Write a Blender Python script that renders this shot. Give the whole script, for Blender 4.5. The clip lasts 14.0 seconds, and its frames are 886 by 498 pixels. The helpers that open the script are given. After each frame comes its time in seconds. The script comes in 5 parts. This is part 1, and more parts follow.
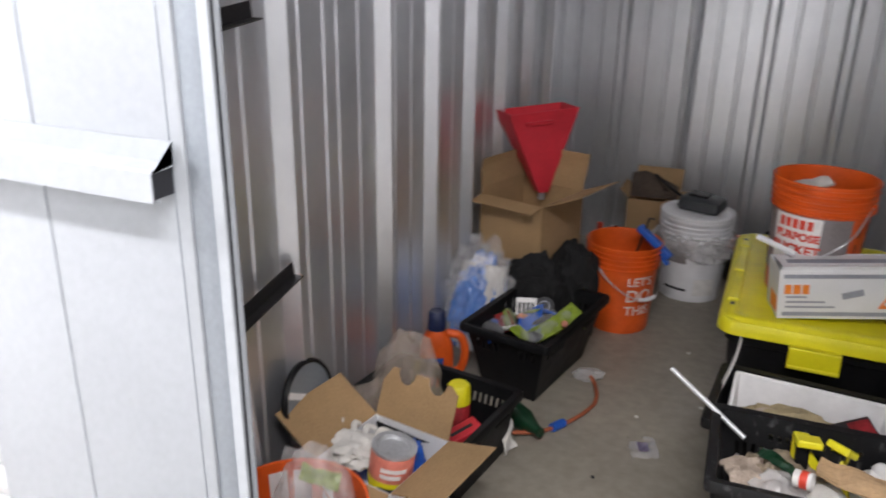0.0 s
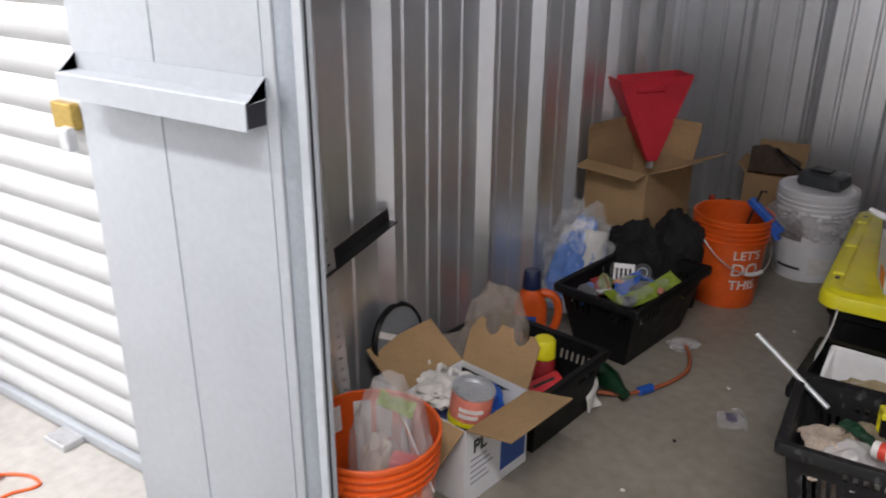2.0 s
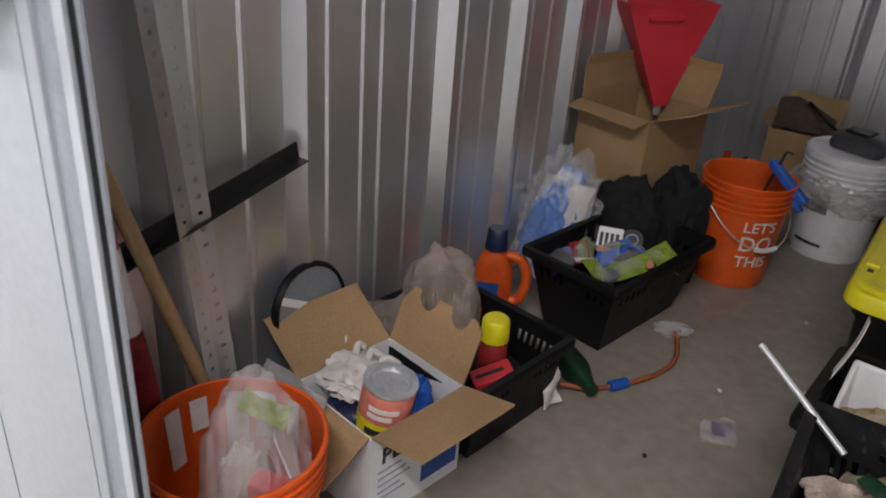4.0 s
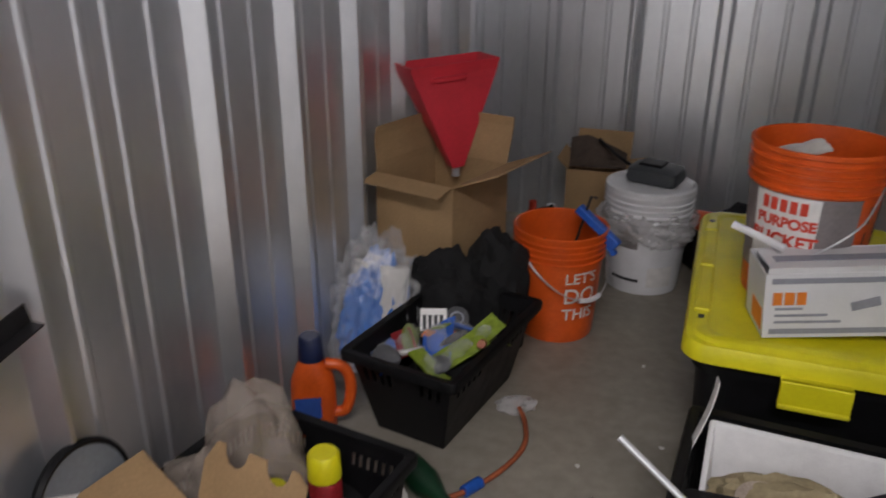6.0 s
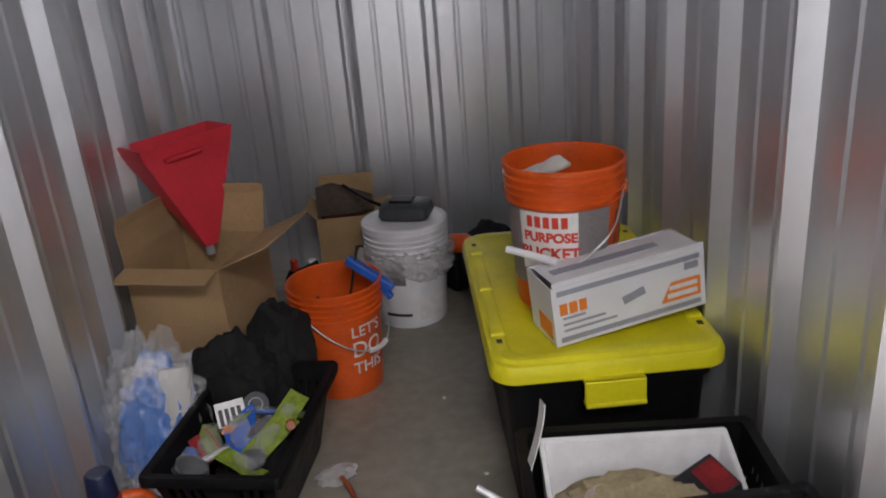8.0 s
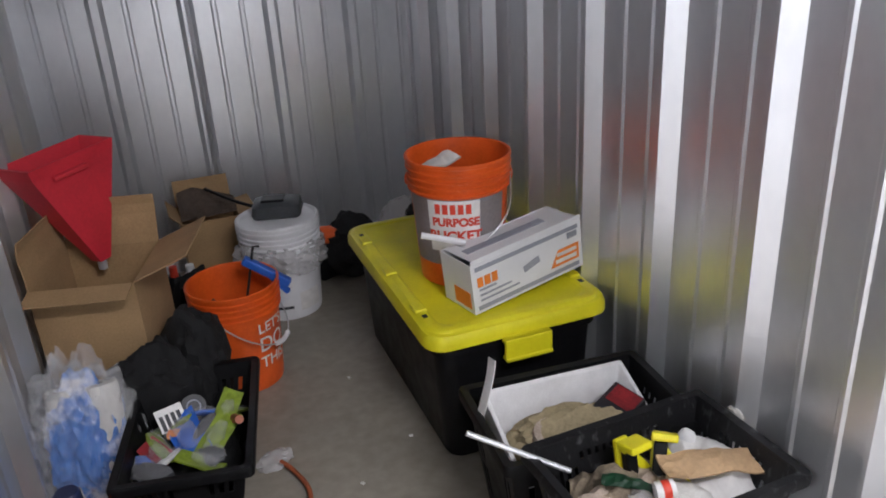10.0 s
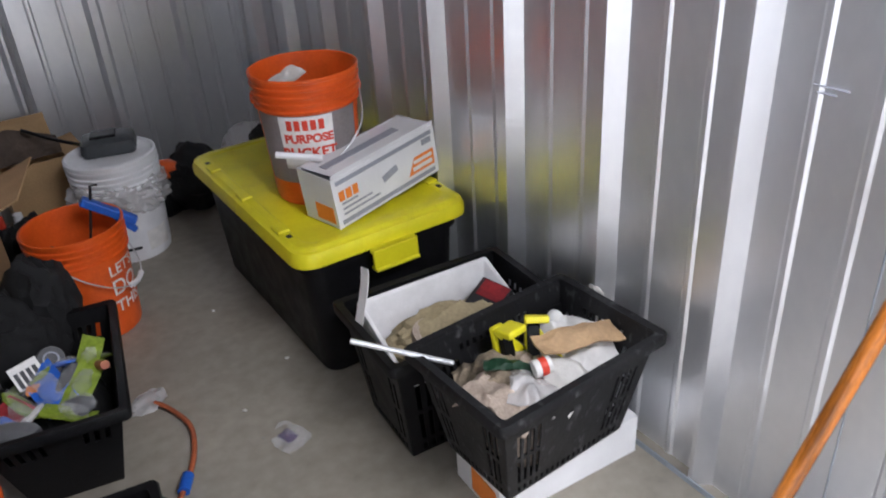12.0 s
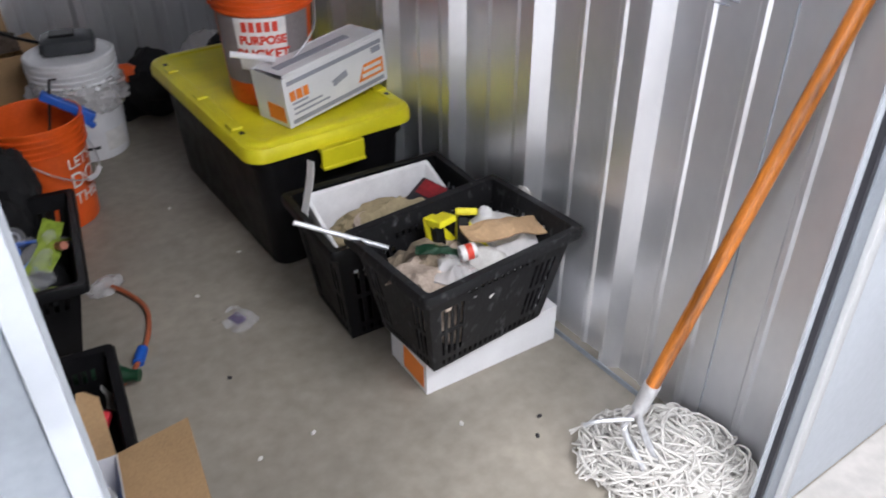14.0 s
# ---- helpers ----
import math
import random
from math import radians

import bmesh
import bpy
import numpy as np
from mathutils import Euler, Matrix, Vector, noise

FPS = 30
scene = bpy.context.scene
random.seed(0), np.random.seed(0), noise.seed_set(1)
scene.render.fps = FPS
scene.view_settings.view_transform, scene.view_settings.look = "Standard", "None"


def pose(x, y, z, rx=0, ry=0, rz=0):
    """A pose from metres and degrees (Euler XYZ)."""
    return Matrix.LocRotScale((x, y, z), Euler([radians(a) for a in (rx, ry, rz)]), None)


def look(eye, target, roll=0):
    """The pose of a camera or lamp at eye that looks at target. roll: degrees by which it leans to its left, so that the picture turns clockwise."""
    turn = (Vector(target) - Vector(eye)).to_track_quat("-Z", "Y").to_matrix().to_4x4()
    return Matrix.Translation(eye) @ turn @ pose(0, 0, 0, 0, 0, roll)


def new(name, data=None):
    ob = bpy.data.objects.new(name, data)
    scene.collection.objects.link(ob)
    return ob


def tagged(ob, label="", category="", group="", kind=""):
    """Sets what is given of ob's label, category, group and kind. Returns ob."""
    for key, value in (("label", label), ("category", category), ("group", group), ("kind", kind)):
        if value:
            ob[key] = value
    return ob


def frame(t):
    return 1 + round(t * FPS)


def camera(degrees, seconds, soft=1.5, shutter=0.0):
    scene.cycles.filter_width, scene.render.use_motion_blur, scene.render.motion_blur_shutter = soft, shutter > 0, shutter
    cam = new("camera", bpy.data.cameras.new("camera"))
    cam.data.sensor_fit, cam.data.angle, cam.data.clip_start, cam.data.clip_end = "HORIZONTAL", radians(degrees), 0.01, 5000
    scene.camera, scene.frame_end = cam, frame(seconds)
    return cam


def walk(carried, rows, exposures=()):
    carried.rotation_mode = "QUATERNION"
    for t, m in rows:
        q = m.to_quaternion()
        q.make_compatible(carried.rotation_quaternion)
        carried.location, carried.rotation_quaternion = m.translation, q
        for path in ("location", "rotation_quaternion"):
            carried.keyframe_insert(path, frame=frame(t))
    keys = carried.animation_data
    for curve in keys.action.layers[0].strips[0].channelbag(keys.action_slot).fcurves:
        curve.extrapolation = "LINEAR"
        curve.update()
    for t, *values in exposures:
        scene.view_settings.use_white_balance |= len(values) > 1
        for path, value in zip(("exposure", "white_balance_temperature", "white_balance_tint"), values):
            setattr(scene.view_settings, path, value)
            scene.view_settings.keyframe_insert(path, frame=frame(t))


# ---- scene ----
cam = camera(59.3, 14.0, soft=1.8, shutter=0.5)
PATH = [
    (0, (1.003, -0.437, 1.256), (0.262, 1.286, 0.562), 1.0),
    (0.5, (1.145, -0.483, 1.238), (0.135, 1.096, 0.541), 1.6),
    (1, (1.194, -0.505, 1.226), (0.097, 1.015, 0.529), 0.6),
    (1.5, (1.189, -0.503, 1.222), (0.096, 0.994, 0.471), 0.7),
    (2, (1.122, -0.471, 1.224), (0.106, 1.079, 0.474), 0.4),
    (2.5, (1.011, -0.41, 1.21), (0.16, 1.238, 0.461), 3.2),
    (2.7, (0.983, -0.384, 1.19), (0.153, 1.273, 0.438), 4.0),
    (4.8, (1.058, 0.082, 1.081), (-0.003, 1.457, 0.089), 3.7),
    (5, (1.031, 0.073, 1.074), (0.007, 1.487, 0.099), 2.0),
    (5.5, (0.979, 0.134, 1.1), (0.173, 1.746, 0.233), 1.7),
    (6, (0.942, 0.188, 1.121), (0.32, 1.923, 0.344), 0.3),
    (6.5, (0.924, 0.211, 1.14), (0.484, 2.022, 0.414), -1.4),
    (7, (0.918, 0.216, 1.144), (0.677, 2.076, 0.449), -0.9),
    (7.5, (0.916, 0.221, 1.156), (0.786, 2.09, 0.457), -2.1),
    (8, (0.82, 0.225, 1.168), (0.87, 2.091, 0.449), -4.7),
    (8.5, (0.704, 0.247, 1.18), (1.021, 2.056, 0.389), -3.9),
    (8.7, (0.652, 0.221, 1.199), (1.101, 2.0, 0.404), -1.3),
    (10.8, (0.427, 0.087, 1.295), (1.174, 1.744, 0.461), -7.2),
    (11, (0.425, 0.089, 1.279), (1.219, 1.696, 0.391), -7.9),
    (11.5, (0.411, 0.106, 1.275), (1.326, 1.616, 0.335), -4.8),
    (12, (0.4, 0.098, 1.257), (1.322, 1.572, 0.268), -3.9),
    (12.5, (0.397, 0.057, 1.247), (1.397, 1.454, 0.223), -2.3),
    (13, (0.378, 0.014, 1.241), (1.445, 1.327, 0.174), -1.3),
    (13.5, (0.361, -0.021, 1.229), (1.405, 1.283, 0.13), -1.2),
    (14, (0.354, -0.076, 1.245), (1.299, 1.282, 0.121), -0.4),
]
walk(cam, [(t, look(eye, target, roll)) for t, eye, target, roll in PATH],
     exposures=[(0.0, -0.20, 6500, 13), (0.8, -0.25, 6500, 13), (1.5, -0.45, 6500, 13), (2.7, -0.68, 6500, 13), (5.0, -0.55, 6600, 14), (6.0, -0.55, 6550, 14), (7.5, -0.46, 6450, 14), (8.7, -0.32, 6450, 14), (11.0, -0.06, 6050, 13), (12.5, 0.07, 6050, 13), (14.0, -0.02, 6100, 13)])

# ---- light ----
world = bpy.data.worlds.new("world")
world.use_nodes = True
world.node_tree.nodes["Background"].inputs[0].default_value = (0.8, 0.87, 1.0, 1)
world.node_tree.nodes["Background"].inputs[1].default_value = 0.05
scene.world = world
scene.view_settings.exposure = 0.0


def tube_lamp(x, y, z, power, length=1.2, turn=0.0):
    lamp = bpy.data.lights.new("fluorescent_light", "AREA")
    lamp.shape, lamp.size, lamp.size_y = "RECTANGLE", length, 0.16
    lamp.energy, lamp.color = power, (0.98, 0.965, 0.965)
    ob = new("fluorescent_light", lamp)
    ob.matrix_world = pose(x, y, z, 0, 0, turn)
    return ob


LAMPS = [(-4.49, -0.78, 140), (-1.62, -0.78, 165), (1.25, -0.78, 78)]
for lx, ly, watts in LAMPS:
    tube_lamp(lx, ly, 2.62, watts)


# ---- materials ----
def material(name, color, rough=0.6, metal=0.0, vary=0.12, scale=8.0, fine=120.0, bump=0.15, color2=None, coat=0.0, alpha=1.0,
             spec=0.5, rough_vary=0.1, stretch=(1, 1, 1), contrast=0.25, bias=0.5):
    m = bpy.data.materials.new(name)
    m.use_nodes = True
    nt = m.node_tree
    bsdf = nt.nodes["Principled BSDF"]
    tex = nt.nodes.new("ShaderNodeTexCoord")
    mp = nt.nodes.new("ShaderNodeMapping")
    mp.inputs["Scale"].default_value = stretch
    nt.links.new(tex.outputs["Object"], mp.inputs[0])
    n1, n2 = nt.nodes.new("ShaderNodeTexNoise"), nt.nodes.new("ShaderNodeTexNoise")
    n1.inputs["Scale"].default_value, n1.inputs["Detail"].default_value = scale, 5
    n2.inputs["Scale"].default_value, n2.inputs["Detail"].default_value = fine, 3
    nt.links.new(mp.outputs[0], n1.inputs[0])
    nt.links.new(mp.outputs[0], n2.inputs[0])
    ramp = nt.nodes.new("ShaderNodeValToRGB")
    c = Vector(color)
    c2 = Vector(color2) if color2 else c * (1 - 2.2 * vary)
    ramp.color_ramp.elements[0].position, ramp.color_ramp.elements[1].position = bias - contrast, bias + contrast
    ramp.color_ramp.elements[0].color = (*c2, 1)
    ramp.color_ramp.elements[1].color = (*[min(v, 1) for v in c * (1 + 0.5 * vary)], 1)
    nt.links.new(n1.outputs[0], ramp.inputs[0])
    mix = nt.nodes.new("ShaderNodeMix")
    mix.data_type, mix.blend_type = "RGBA", "OVERLAY"
    mix.inputs["Factor"].default_value = min(1.0, vary * 2)
    nt.links.new(ramp.outputs[0], mix.inputs["A"])
    nt.links.new(n2.outputs[0], mix.inputs["B"])
    nt.links.new(mix.outputs["Result"], bsdf.inputs["Base Color"])
    mr = nt.nodes.new("ShaderNodeMapRange")
    mr.inputs["To Min"].default_value, mr.inputs["To Max"].default_value = max(0.03, rough - rough_vary), min(1, rough + rough_vary)
    nt.links.new(n1.outputs[0], mr.inputs["Value"])
    nt.links.new(mr.outputs[0], bsdf.inputs["Roughness"])
    bsdf.inputs["Metallic"].default_value = metal
    bsdf.inputs["Coat Weight"].default_value = coat
    bsdf.inputs["Specular IOR Level"].default_value = spec
    bsdf.inputs["Alpha"].default_value = alpha
    if bump:
        add = nt.nodes.new("ShaderNodeMath")
        add.operation = "ADD"
        nt.links.new(n1.outputs[0], add.inputs[0])
        nt.links.new(n2.outputs[0], add.inputs[1])
        b = nt.nodes.new("ShaderNodeBump")
        b.inputs["Strength"].default_value, b.inputs["Distance"].default_value = bump, 0.004
        nt.links.new(add.outputs[0], b.inputs["Height"])
        nt.links.new(b.outputs[0], bsdf.inputs["Normal"])
    return m


STEEL = material("galvalume_steel", (0.80, 0.81, 0.84), rough=0.34, metal=0.82, vary=0.08, scale=3.0, fine=40, bump=0.05, stretch=(1, 1, 0.6), rough_vary=0.05)
# white paint, its base colour dimmed to offset the strong corridor lamps
PANEL = material("dimmed_white_steel", (0.385, 0.41, 0.44), rough=0.55, vary=0.05, scale=2.5, fine=60, bump=0.03)
JAMB = material("grey_painted_steel", (0.27, 0.30, 0.335), rough=0.42, metal=0.3, vary=0.08, scale=4, bump=0.04)
DOORWHITE = material("white_door_curtain", (0.47, 0.48, 0.485), rough=0.4, vary=0.04, scale=2, bump=0.03)
CONCRETE = material("concrete_floor", (0.305, 0.275, 0.226), rough=0.42, vary=0.15, scale=2.0, fine=26, bump=0.05, rough_vary=0.2)
PALECONCRETE = material("pale_concrete", (0.45, 0.43, 0.40), rough=0.35, vary=0.12, scale=2.5, fine=30, bump=0.04, rough_vary=0.15)
# brighter white for the unseen opposite wall, to bounce light inside
BOUNCEWHITE = material("white_bounce_paint", (0.82, 0.83, 0.83), rough=0.6, vary=0.03, scale=2)
DULL = material("dull_ceiling_paint", (0.8, 0.8, 0.8), rough=0.8, vary=0.05)
ORANGE = material("orange_plastic", (0.80, 0.115, 0.014), rough=0.36, vary=0.14, scale=9, bump=0.04)
YELLOW = material("yellow_plastic", (0.78, 0.70, 0.012), rough=0.42, vary=0.08, scale=10, bump=0.05)
BLACKP = material("black_plastic", (0.008, 0.008, 0.009), rough=0.45, vary=0.2, scale=20, bump=0.1, rough_vary=0.15, spec=0.2)
DUSTY = material("dusty_black_plastic", (0.10, 0.10, 0.104), rough=0.5, vary=0.2, scale=55, fine=240, bump=0.12, color2=(0.010, 0.010, 0.011), contrast=0.12, bias=0.70, stretch=(1, 1, 0.5), spec=0.25)
WHITEP = material("white_plastic", (0.82, 0.82, 0.84), rough=0.4, vary=0.08, scale=12, bump=0.05)
CARD = material("corrugated_cardboard", (0.40, 0.255, 0.125), rough=0.85, vary=0.12, scale=7, fine=180, bump=0.1)
CARDWHITE = material("white_printed_card", (0.76, 0.76, 0.77), rough=0.6, vary=0.05, scale=9, bump=0.05)
PRINTGREY = material("grey_print", (0.32, 0.33, 0.38), rough=0.6, vary=0.1)
PRINTORANGE = material("orange_print", (0.85, 0.24, 0.03), rough=0.55, vary=0.08)
PRINTBLACK = material("black_print", (0.02, 0.02, 0.025), rough=0.5, vary=0.1)
PRINTBLUE = material("blue_print", (0.03, 0.09, 0.35), rough=0.5, vary=0.1)
PRINTWHITE = material("white_print", (0.82, 0.80, 0.78), rough=0.5, vary=0.08, scale=40)
PRINTRED = material("red_print", (0.72, 0.06, 0.03), rough=0.5, vary=0.1)
RED = material("red_plastic", (0.62, 0.028, 0.045), rough=0.45, vary=0.1, scale=10, bump=0.05)
NAVY = material("navy_plastic", (0.012, 0.02, 0.07), rough=0.4, vary=0.15)
BLUE = material("blue_plastic", (0.02, 0.12, 0.55), rough=0.4, vary=0.15)
LIME = material("lime_wrapper", (0.24, 0.33, 0.03), rough=0.35, vary=0.2, scale=30)
GREEN = material("green_plastic", (0.004, 0.04, 0.015), rough=0.4, vary=0.2)
CLOTH = material("white_cloth", (0.72, 0.70, 0.66), rough=0.95, vary=0.12, scale=20, fine=300, bump=0.4)
COTTON = material("white_cotton_yarn", (0.62, 0.60, 0.56), rough=0.95, vary=0.1, scale=40, fine=400, bump=0.4)
TANRAG = material("stained_tan_rag", (0.52, 0.42, 0.34), rough=0.95, vary=0.2, scale=18, fine=200, bump=0.4)
WOOD = material("pale_wood", (0.50, 0.34, 0.17), rough=0.6, vary=0.15, scale=10, stretch=(6, 6, 0.6), bump=0.08)
ORANGEWOOD = material("orange_varnished_wood", (0.50, 0.16, 0.02), rough=0.28, vary=0.4, scale=9, stretch=(8, 8, 0.5), bump=0.05, coat=0.4)
ZINC = material("zinc_metal", (0.66, 0.67, 0.69), rough=0.4, metal=0.6, vary=0.15, scale=12, bump=0.05)
DARKMETAL = material("dark_steel", (0.035, 0.033, 0.035), rough=0.5, metal=0.4, vary=0.2, bump=0.08)
BRASS = material("brass", (0.6, 0.42, 0.12), rough=0.35, metal=0.9, vary=0.15)
FILM = material("clear_plastic_film", (0.80, 0.78, 0.78), rough=0.22, vary=0.1, scale=20, bump=0.3, alpha=0.38)
MILKY = material("milky_plastic_bag", (0.78, 0.74, 0.73), rough=0.2, vary=0.1, scale=22, bump=0.5, alpha=0.29)
TANBAG = material("tan_plastic_bag", (0.60, 0.50, 0.42), rough=0.12, vary=0.15, scale=9, bump=0.15, alpha=0.42, coat=0.6)
CLEARFILM = material("thin_clear_film", (0.85, 0.85, 0.87), rough=0.15, vary=0.1, scale=20, bump=0.5, alpha=0.16)
FOAM = material("white_styrofoam", (0.80, 0.79, 0.79), rough=0.8, vary=0.06, scale=30, fine=250, bump=0.15)
RUBBER = material("orange_rubber", (0.38, 0.10, 0.04), rough=0.5, vary=0.15, scale=25)
GREYMETAL = material("grey_painted_metal", (0.055, 0.06, 0.066), rough=0.45, vary=0.15, metal=0.0)
FABRIC = material("black_fabric", (0.007, 0.007, 0.008), rough=0.9, vary=0.2, scale=20, fine=300, bump=0.4)


# ---- builders ----
def link(name, bm, mat, parent=None, label="", smooth=False):
    me = bpy.data.meshes.new(name)
    bm.normal_update()
    bm.to_mesh(me)
    bm.free()
    for mm in (mat if isinstance(mat, (list, tuple)) else (mat,)):
        me.materials.append(mm)
    if smooth:
        me.shade_smooth()
        try:
            me.set_sharp_from_angle(angle=radians(38))
        except AttributeError:
            pass
    ob = new(name, me)
    if parent is not None:
        ob.parent = parent
    if label:
        tagged(ob, label)
    return ob


def part(name, bm, mat, parent, label="", smooth=False):
    return link(name, bm, mat, parent, label, smooth)


def thing(name, m, label, category, group="", kind=""):
    ob = new(name)
    ob.empty_display_size = 0.05
    ob.matrix_world = m
    return tagged(ob, label, category, group, kind)


def structure(name, bm, mat, label, category="", smooth=False):
    return tagged(link(name, bm, mat, None, "", smooth), label, category or name.split("_")[0], "", "structure")


def add_box(bm, x0, y0, z0, x1, y1, z1, bevel=0.0, m=None, mi=0):
    r = bmesh.ops.create_cube(bm, size=1)
    vs = r["verts"]
    bmesh.ops.scale(bm, vec=(x1 - x0, y1 - y0, z1 - z0), verts=vs)
    bmesh.ops.translate(bm, vec=((x0 + x1) / 2, (y0 + y1) / 2, (z0 + z1) / 2), verts=vs)
    if bevel:
        es = list({e for v in vs for e in v.link_edges})
        rr = bmesh.ops.bevel(bm, geom=es, offset=bevel, segments=2, profile=0.5, affect="EDGES")
        vs = list({v for v in vs if v.is_valid} | set(rr["verts"]))
    if m is not None:
        bmesh.ops.transform(bm, matrix=m, verts=vs)
    for f in {f for v in vs for f in v.link_faces}:
        f.material_index = mi
    return vs


def box(x0, y0, z0, x1, y1, z1, bevel=0.0, m=None):
    bm = bmesh.new()
    add_box(bm, x0, y0, z0, x1, y1, z1, bevel, m)
    return bm


def lathe(profile, segs=40, cap=False, squash=1.0):
    bm = bmesh.new()
    rings = []
    for r, z in profile:
        rings.append([bm.verts.new((r * math.cos(2 * math.pi * k / segs), squash * r * math.sin(2 * math.pi * k / segs), z)) for k in range(segs)])
    for a, b in zip(rings, rings[1:]):
        for k in range(segs):
            bm.faces.new((a[k], a[(k + 1) % segs], b[(k + 1) % segs], b[k]))
    if cap:
        bm.faces.new(rings[0][::-1])
        bm.faces.new(rings[-1])
    return bm


def add_tube(bm, pts, r, sides=8, taper=1.0):
    pts = [Vector(p) for p in pts]
    rings, up = [], Vector((0.31, 0.22, 0.93))
    for i, p in enumerate(pts):
        d = (pts[min(i + 1, len(pts) - 1)] - pts[max(i - 1, 0)]).normalized()
        a = d.cross(up)
        a = a.normalized() if a.length > 1e-4 else Vector((1, 0, 0))
        b = d.cross(a)
        rr = r * (1 + (taper - 1) * i / max(1, len(pts) - 1))
        rings.append([bm.verts.new(p + rr * (math.cos(2 * math.pi * k / sides) * a + math.sin(2 * math.pi * k / sides) * b)) for k in range(sides)])
    for x, y in zip(rings, rings[1:]):
        for k in range(sides):
            bm.faces.new((x[k], x[(k + 1) % sides], y[(k + 1) % sides], y[k]))
    bm.faces.new(rings[0][::-1])
    bm.faces.new(rings[-1])


def tube(pts, r, sides=10, taper=1.0):
    bm = bmesh.new()
    add_tube(bm, pts, r, sides, taper)
    return bm


def spline(pts, n=8):
    """A smooth line through the points."""
    p = [Vector(q) for q in pts]
    p = [2 * p[0] - p[1]] + p + [2 * p[-1] - p[-2]]
    out = []
    for a, b, c, d in zip(p, p[1:], p[2:], p[3:]):
        for k in range(n):
            t = k / n
            out.append(0.5 * (2 * b + (c - a) * t + (2 * a - 5 * b + 4 * c - d) * t * t + (3 * b - a - 3 * c + d) * t ** 3))
    return out + [p[-2]]


def lump(rx, ry, rz, amp=0.25, freq=4.0, seed=0, detail=4, ridge=True, flat=True):
    """A crumpled soft shape standing on z = 0."""
    bm = bmesh.new()
    bmesh.ops.create_icosphere(bm, subdivisions=detail, radius=1)
    off = Vector((seed * 3.7, seed * 1.9, seed * 5.3))
    for v in bm.verts:
        n = noise.noise(v.co * freq * 0.5 + off) + 0.5 * noise.noise(v.co * freq * 1.3 + off)
        w = (0.5 - abs(noise.noise(v.co * freq * 1.1 - off))) * 1.2 if ridge else 0
        w2 = (0.4 - abs(noise.noise(v.co * freq * 2.7 + off))) * 0.5 if ridge else 0
        v.co *= 1 + amp * (n * 0.7 + w * 0.6 + w2 * 0.5)
        v.co.x *= rx
        v.co.y *= ry
        v.co.z = v.co.z * rz + rz * 0.9
        if flat and v.co.z < 0:
            v.co.z = 0
    return bm


def sheet(w, h, nx, ny, amp, freq, seed=0, thick=0.0015):
    """A thin crumpled sheet with two sides, in the xy plane."""
    bm = bmesh.new()
    off = Vector((seed * 2.3, seed * 4.1, seed))
    g = []
    for s in (0, 1):
        rows = []
        for j in range(ny + 1):
            row = []
            for i in range(nx + 1):
                x, y = (i / nx - 0.5) * w, (j / ny - 0.5) * h
                p = Vector((x, y, 0)) * freq + off
                z = amp * (noise.noise(p) + 0.6 * (0.4 - abs(noise.noise(p * 2.1))))
                row.append(bm.verts.new((x + 0.3 * amp * noise.noise(p * 1.7 + off), y + 0.3 * amp * noise.noise(p * 1.5 - off), z + s * thick)))
            rows.append(row)
        g.append(rows)
    for j in range(ny):
        for i in range(nx):
            a = g[1]
            bm.faces.new((a[j][i], a[j][i + 1], a[j + 1][i + 1], a[j + 1][i]))
            a = g[0]
            bm.faces.new((a[j][i], a[j + 1][i], a[j + 1][i + 1], a[j][i + 1]))
    for i in range(nx):
        bm.faces.new((g[0][0][i], g[0][0][i + 1], g[1][0][i + 1], g[1][0][i]))
        bm.faces.new((g[0][ny][i + 1], g[0][ny][i], g[1][ny][i], g[1][ny][i + 1]))
    for j in range(ny):
        bm.faces.new((g[0][j + 1][0], g[0][j][0], g[1][j][0], g[1][j + 1][0]))
        bm.faces.new((g[0][j][nx], g[0][j + 1][nx], g[1][j + 1][nx], g[1][j][nx]))
    return bm


def letters(text, size, depth=0.0006, bold=0.0):
    """Lettering as a bmesh in the xy plane, centred."""
    cu = bpy.data.curves.new("lettering", "FONT")
    cu.body, cu.size, cu.extrude, cu.offset, cu.align_x, cu.align_y = text, size, depth, bold, "CENTER", "CENTER"
    ob = bpy.data.objects.new("lettering", cu)
    scene.collection.objects.link(ob)
    dg = bpy.context.evaluated_depsgraph_get()
    me = bpy.data.meshes.new_from_object(ob.evaluated_get(dg))
    bm = bmesh.new()
    bm.from_mesh(me)
    bpy.data.objects.remove(ob)
    bpy.data.curves.remove(cu)
    bpy.data.meshes.remove(me)
    return bm


def wrap(bm, r0, slope, z0, angle):
    """Lay flat lettering (x along, y up) round an upright tapered side; r = r0 + slope * z, at the given angle."""
    for v in bm.verts:
        z = z0 + v.co.y
        r = r0 + slope * z + v.co.z
        a = radians(angle) + v.co.x / (r0 + slope * z0)
        v.co = (r * math.cos(a), r * math.sin(a), z)
    return bm


